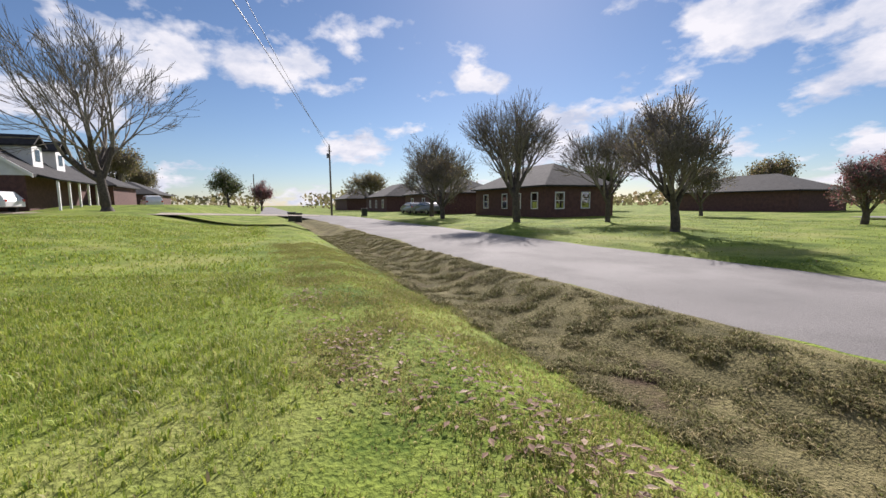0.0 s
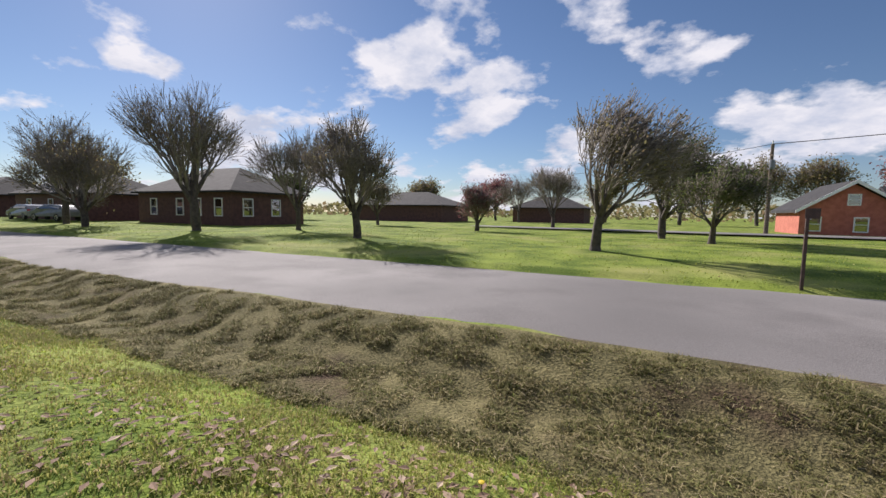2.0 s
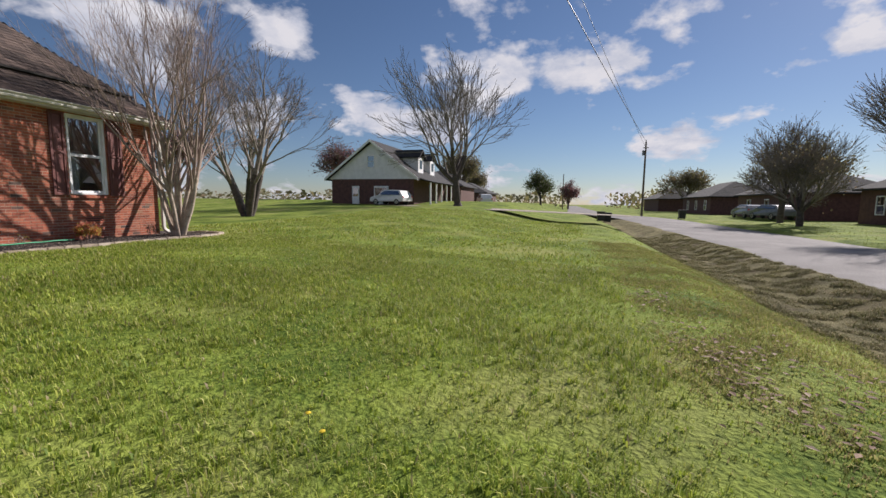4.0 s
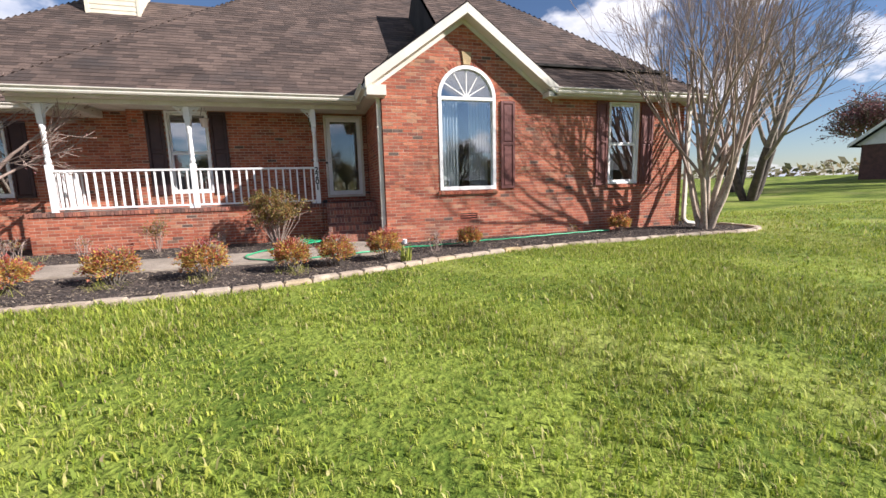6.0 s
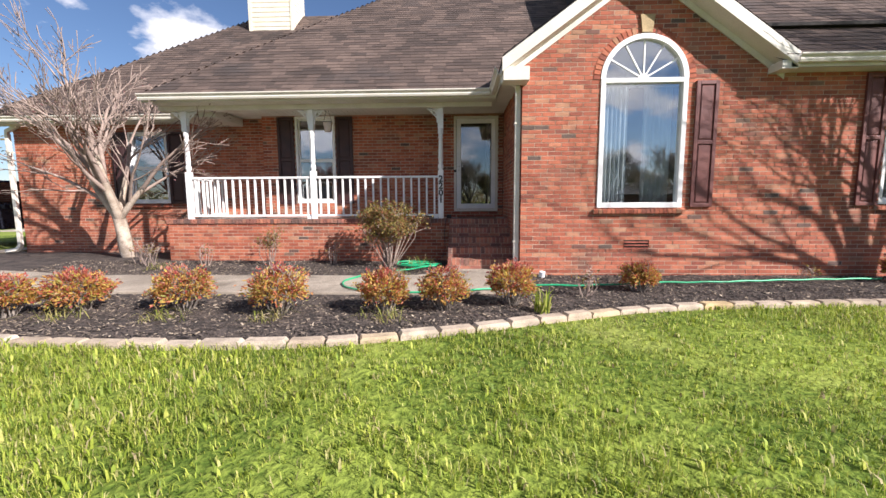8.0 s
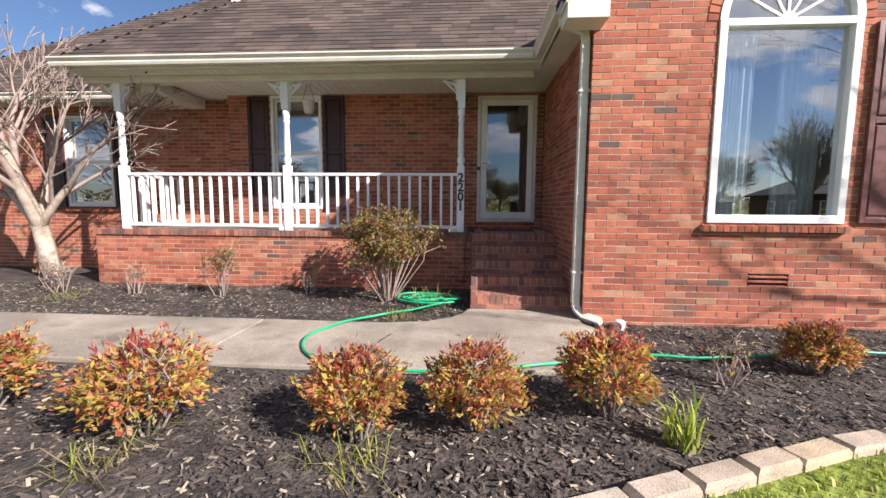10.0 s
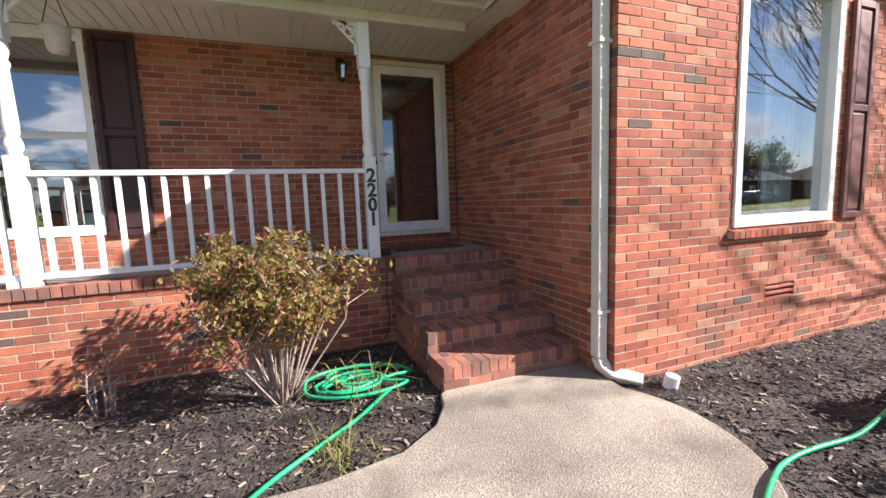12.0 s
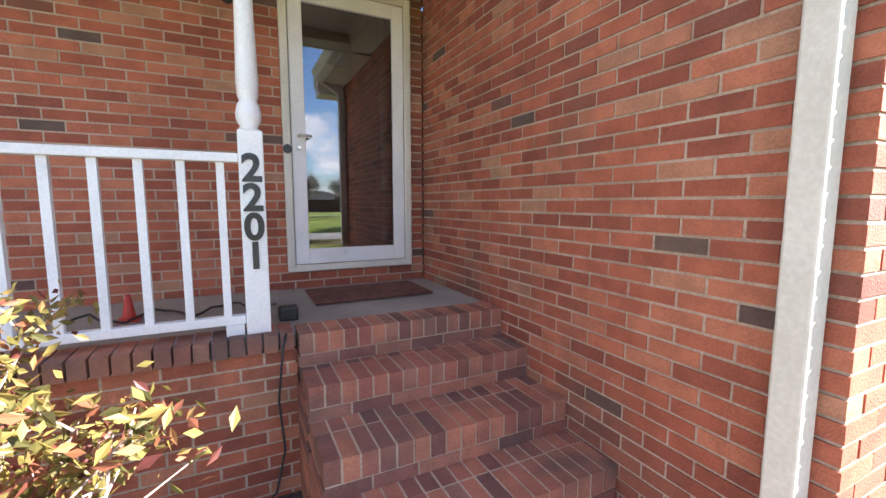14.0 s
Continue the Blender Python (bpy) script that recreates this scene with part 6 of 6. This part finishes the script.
# ---- vehicles ----
def car(name, x, y, z, turn, paint, label, length=4.6, height=1.65, width=1.85, pickup=False):
    c = empty(name, label, "car" if not pickup else "pickup truck", "parked vehicles", at=(0, 0, 0))
    L2, W2 = length / 2, width / 2
    if pickup:
        prof = [(-L2, 0.45), (-L2, 1.15), (-0.6, 1.17), (-0.55, 1.2), (-0.35, height), (0.75, height), (1.25, 1.25), (L2 - 0.1, 1.1), (L2, 0.95), (L2, 0.45)]
        roofp = [(-0.5, 1.22), (-0.32, height - 0.06), (0.72, height - 0.06), (1.15, 1.24)]
    else:
        prof = [(-L2, 0.4), (-L2, 0.85), (-L2 + 0.1, 1.05), (-L2 + 0.55, height - 0.08), (-0.9, height), (0.35, height), (1.15, 1.05), (L2 - 0.15, 0.85), (L2, 0.65), (L2, 0.35)]
        roofp = [(-L2 + 0.35, 1.08), (-L2 + 0.68, height - 0.14), (0.3, height - 0.09), (0.98, 1.08)]
    g = Geo()
    g.prism([(a, -W2, b) for a, b in prof], (0, width, 0))
    g.v = [(vx, vy * (1.0 if vz < 1.1 else 0.82), vz) for vx, vy, vz in g.v]
    part("body", g, paint, c, bevel=0.06)
    for s in (-1, 1):
        q = [(a, s * (W2 * (0.985 if b < 1.15 else 0.825) + 0.012), b) for a, b in roofp]
        part("side_window", Geo().prism(q, (0, s * 0.006, 0)), car_glass, c)
        for k, wx in enumerate((-L2 + 0.85, L2 - 0.85)):
            wy = s * (W2 - 0.1)
            r = 0.39 if pickup else 0.33
            wh = part("wheel", Geo().tube([(wx, wy - 0.11, r), (wx, wy + 0.11, r)], r, 24), rubber, c, bevel=0.02)
            part("rim", Geo().tube([(wx, wy + s * 0.10, r), (wx, wy + s * 0.125, r)], [r * 0.66, r * 0.6], 20), steel, wh)
            for j in range(5):
                a = 2 * math.pi * j / 5
                part("spoke", Geo().tube([(wx, wy + s * 0.13, r), (wx + math.cos(a) * r * 0.6, wy + s * 0.13, r + math.sin(a) * r * 0.6)], 0.03, 5), black_metal, wh)
        part("headlight", Geo().box(L2 - 0.12, L2 + 0.01, s * W2 * 0.75 - 0.16, s * W2 * 0.75 + 0.16, 0.72, 0.86), car_glass, c)
        part("taillight", Geo().box(-L2 - 0.012, -L2 + 0.1, s * W2 * 0.85 - 0.1, s * W2 * 0.85 + 0.1, 0.8, 1.0), red_pl, c)
        part("mirror", Geo().box(0.75, 0.92, s * (W2 + 0.02) - 0.08, s * (W2 + 0.02) + 0.08, 1.02, 1.18), paint, c, bevel=0.03)
    c.matrix_world = pose(x, y, z, 0, 0, turn)
    return c


car("pickup_truck", -14.9, 5.4, -0.01, -90, car_black, "black pickup truck parked on the driveway", length=5.6, height=1.85, width=2.0, pickup=True)
car("suv", 41.2, 7.0, 0.7, 75, car_white, "white compact SUV parked on the neighbour's driveway")
car("sedan", 62, 0.5, 0.75, 20, car_white, "white car parked by the far house")
car("sedan", 46.5, -31, -0.25, 10, car_grey, "grey car parked across the road", height=1.45)
car("sedan", 52, -31, -0.25, 0, car_grey, "grey car parked across the road", height=1.45)

# ---- poles, wires, sign, bins ----
def utility_pole(x, y, h, label, arm=True):
    z = ground_z(x, y)
    p = empty("utility_pole", label, "utility pole", "utility poles", at=(x, y, z))
    part("pole", Geo().tube([(x, y, z - 0.3), (x, y, z + h)], [0.16, 0.11], 10), pole_wood, p)
    if arm:
        part("insulator", Geo().tube([(x, y, z + h), (x, y, z + h + 0.25)], 0.05, 8), white_siding, p)
        part("bracket", Geo().box(x - 0.05, x + 0.05, y - 0.35, y + 0.35, z + h - 0.9, z + h - 0.8), pole_wood, p)
        part("transformer", Geo().lathe(x, y + 0.28, [(z + h - 1.9, 0.17), (z + h - 1.25, 0.17), (z + h - 1.2, 0.1)], 12), car_grey, p)
    return z + h


PX, PY = 64.5, -22.2
top1 = utility_pole(PX, PY, 10.6, "weathered wooden utility pole beside the road")
utility_pole(118, -10.5, 9.6, "distant wooden utility pole", False)
top2 = utility_pole(-9.7, -52.3, 6.9, "wooden utility pole beyond the side road")


def wire(a, b, sag, r=0.014):
    a, b = Vector(a), Vector(b)
    pts = [a.lerp(b, k / 30) - Vector((0, 0, sag * 4 * (k / 30) * (1 - k / 30))) for k in range(31)]
    return tagged(part("power_line", Geo().tube(pts, r, 5), black_plastic, smooth=True), "black overhead power line between poles", "power line", "power lines")


wire((PX, PY, top1), (-30, 1.2, 13.4), 0.5, 0.028)
wire((PX, PY, top1 - 0.9), (-30, -0.3, 14.4), 0.5, 0.016)
wire((-9.7, -52.3, top2), (-60, -42, 9.5), 0.5, 0.03)
wire((-9.7, -52.3, top2), (12, -68, 6.0), 0.4, 0.02)

sg = empty("sign_post", "brown steel road sign seen edge-on", "road sign", at=(-4.72, -24.15, -0.5))
part("post", Geo().box(-4.75, -4.69, -24.18, -24.12, -0.7, 1.2), brown_post, sg)
part("plate", Geo().box(-4.92, -4.66, -24.11, -24.10, 0.98, 1.2), brown_post, sg)


def trash_bin(x, y, label):
    z = ground_z(x, y) if y > -17 else -0.55
    b = empty("trash_bin", label, "trash bin", "trash bins", at=(x, y, z))
    g = Geo()
    g.v = [(x + a * 0.26, y + c * 0.3, z + 0.1) for a, c in ((-1, -1), (1, -1), (1, 1), (-1, 1))] + [(x + a * 0.32, y + c * 0.38, z + 1.0) for a, c in ((-1, -1), (1, -1), (1, 1), (-1, 1))]
    g.f = [(3, 2, 1, 0), (4, 5, 6, 7)] + [(i, (i + 1) % 4, 4 + (i + 1) % 4, 4 + i) for i in range(4)]
    part("body", g, black_plastic, b, bevel=0.03)
    part("lid", Geo().box(x - 0.35, x + 0.35, y - 0.42, y + 0.42, z + 1.0, z + 1.08), black_plastic, b, bevel=0.03)
    for s in (-1, 1):
        part("wheel", Geo().tube([(x + 0.25, y + s * 0.3, z + 0.12), (x + 0.25, y + s * 0.36, z + 0.12)], 0.12, 12), rubber, b)


trash_bin(45.0, -15.9, "black wheeled trash bin at the roadside")
trash_bin(44.3, -15.2, "black wheeled trash bin at the roadside")
trash_bin(51.5, -24.4, "black wheeled trash bin across the road")
# leaf litter in the bare patches of the verge
rg = random.Random(77)
lit = Geo()
for cx, cy, sx, sy, n in ((2.7, -13.4, 0.7, 0.25, 260), (1.0, -14.3, 1.2, 0.3, 320), (-0.8, -14.6, 0.9, 0.35, 260), (5.5, -13.2, 0.5, 0.2, 120), (-2.2, -14.9, 0.8, 0.3, 200)):
    for _ in range(n):
        x, y = rg.gauss(cx, sx), rg.gauss(cy, sy)
        z = ground_z(x, y) + rg.uniform(0.015, 0.05)
        a, s = rg.uniform(0, 6.28), rg.uniform(0.015, 0.05)
        c, sn = math.cos(a), math.sin(a)
        lit.poly([(x + c * s, y + sn * s, z), (x - sn * s * 0.5, y + c * s * 0.5, z + 0.01), (x - c * s, y - sn * s, z + 0.004), (x + sn * s * 0.5, y - c * s * 0.5, z + 0.008)])
litter_mat = material("leaf_litter", (0.7, 0.7, 0.7), (1, 1, 1), 0.85, 9, 50, 0.1, rnd="island", rnd_stops=[(0.0, (0.16, 0.09, 0.05)), (0.6, (0.3, 0.19, 0.12)), (1.0, (0.45, 0.34, 0.24))])
tagged(part("leaf_litter", lit, litter_mat), "brown fallen leaves in bare verge patches", "leaf litter", kind="stuff")
# dandelions
for i, (x, y) in enumerate([(-0.9, -14.85), (-1.5, -14.9), (-1.2, -14.7), (-2.3, -15.0), (-2.6, -14.9), (0.4, -10.3), (0.25, -10.5), (-1.9, -14.8)]):
    z = ground_z(x, y)
    d = empty("dandelion", "small yellow dandelion flower in the grass", "flower", "dandelions", at=(x, y, z))
    if i == 0:
        yellow = material("yellow_petal", (0.6, 0.42, 0.01), (0.75, 0.55, 0.02), 0.7, 20, 80, 0.0)
    part("stalk", Geo().tube([(x, y, z), (x, y, z + 0.09)], 0.003, 5), leaf_green, d)
    part("flower", Geo().lathe(x, y, [(z + 0.088, 0.006), (z + 0.095, 0.018), (z + 0.1, 0.019), (z + 0.104, 0.008)], 10), yellow, d)
# iris-like green tuft and dead stalks in the bed
spk = [(-0.08 + 0.05 * math.cos(k), -2.33 + 0.05 * math.sin(k), -0.03, 1.0) for k in range(14)]
blades(spk, blade_mat, "daylily_tuft", "fresh green daylily leaves in the mulch", 0.3, 0.008, 0.6, "plant", 9, per=3)
blades([(rg.gauss(cx, 0.1), rg.gauss(cy, 0.08), -0.03, 1.0) for cx, cy in ((-2.97, -2.72), (-4.1, -2.7), (-1.8, -2.65), (-5.2, -2.7), (-2.0, -0.05), (-6.5, 0.5)) for _ in range(26)], dry_blade, "dead_stalks", "pale dead stalks at the feet of the shrubs", 0.16, 0.003, 2.2, "dry stalks", 10, per=2)
blades([(rg.gauss(-1.75, 0.16), rg.gauss(0.7, 0.12), -0.02, 1.0) for _ in range(40)], dry_blade, "dead_twigs", "pale cut twigs heaped by the hose", 0.3, 0.003, 2.6, "dry stalks", 11, per=1)
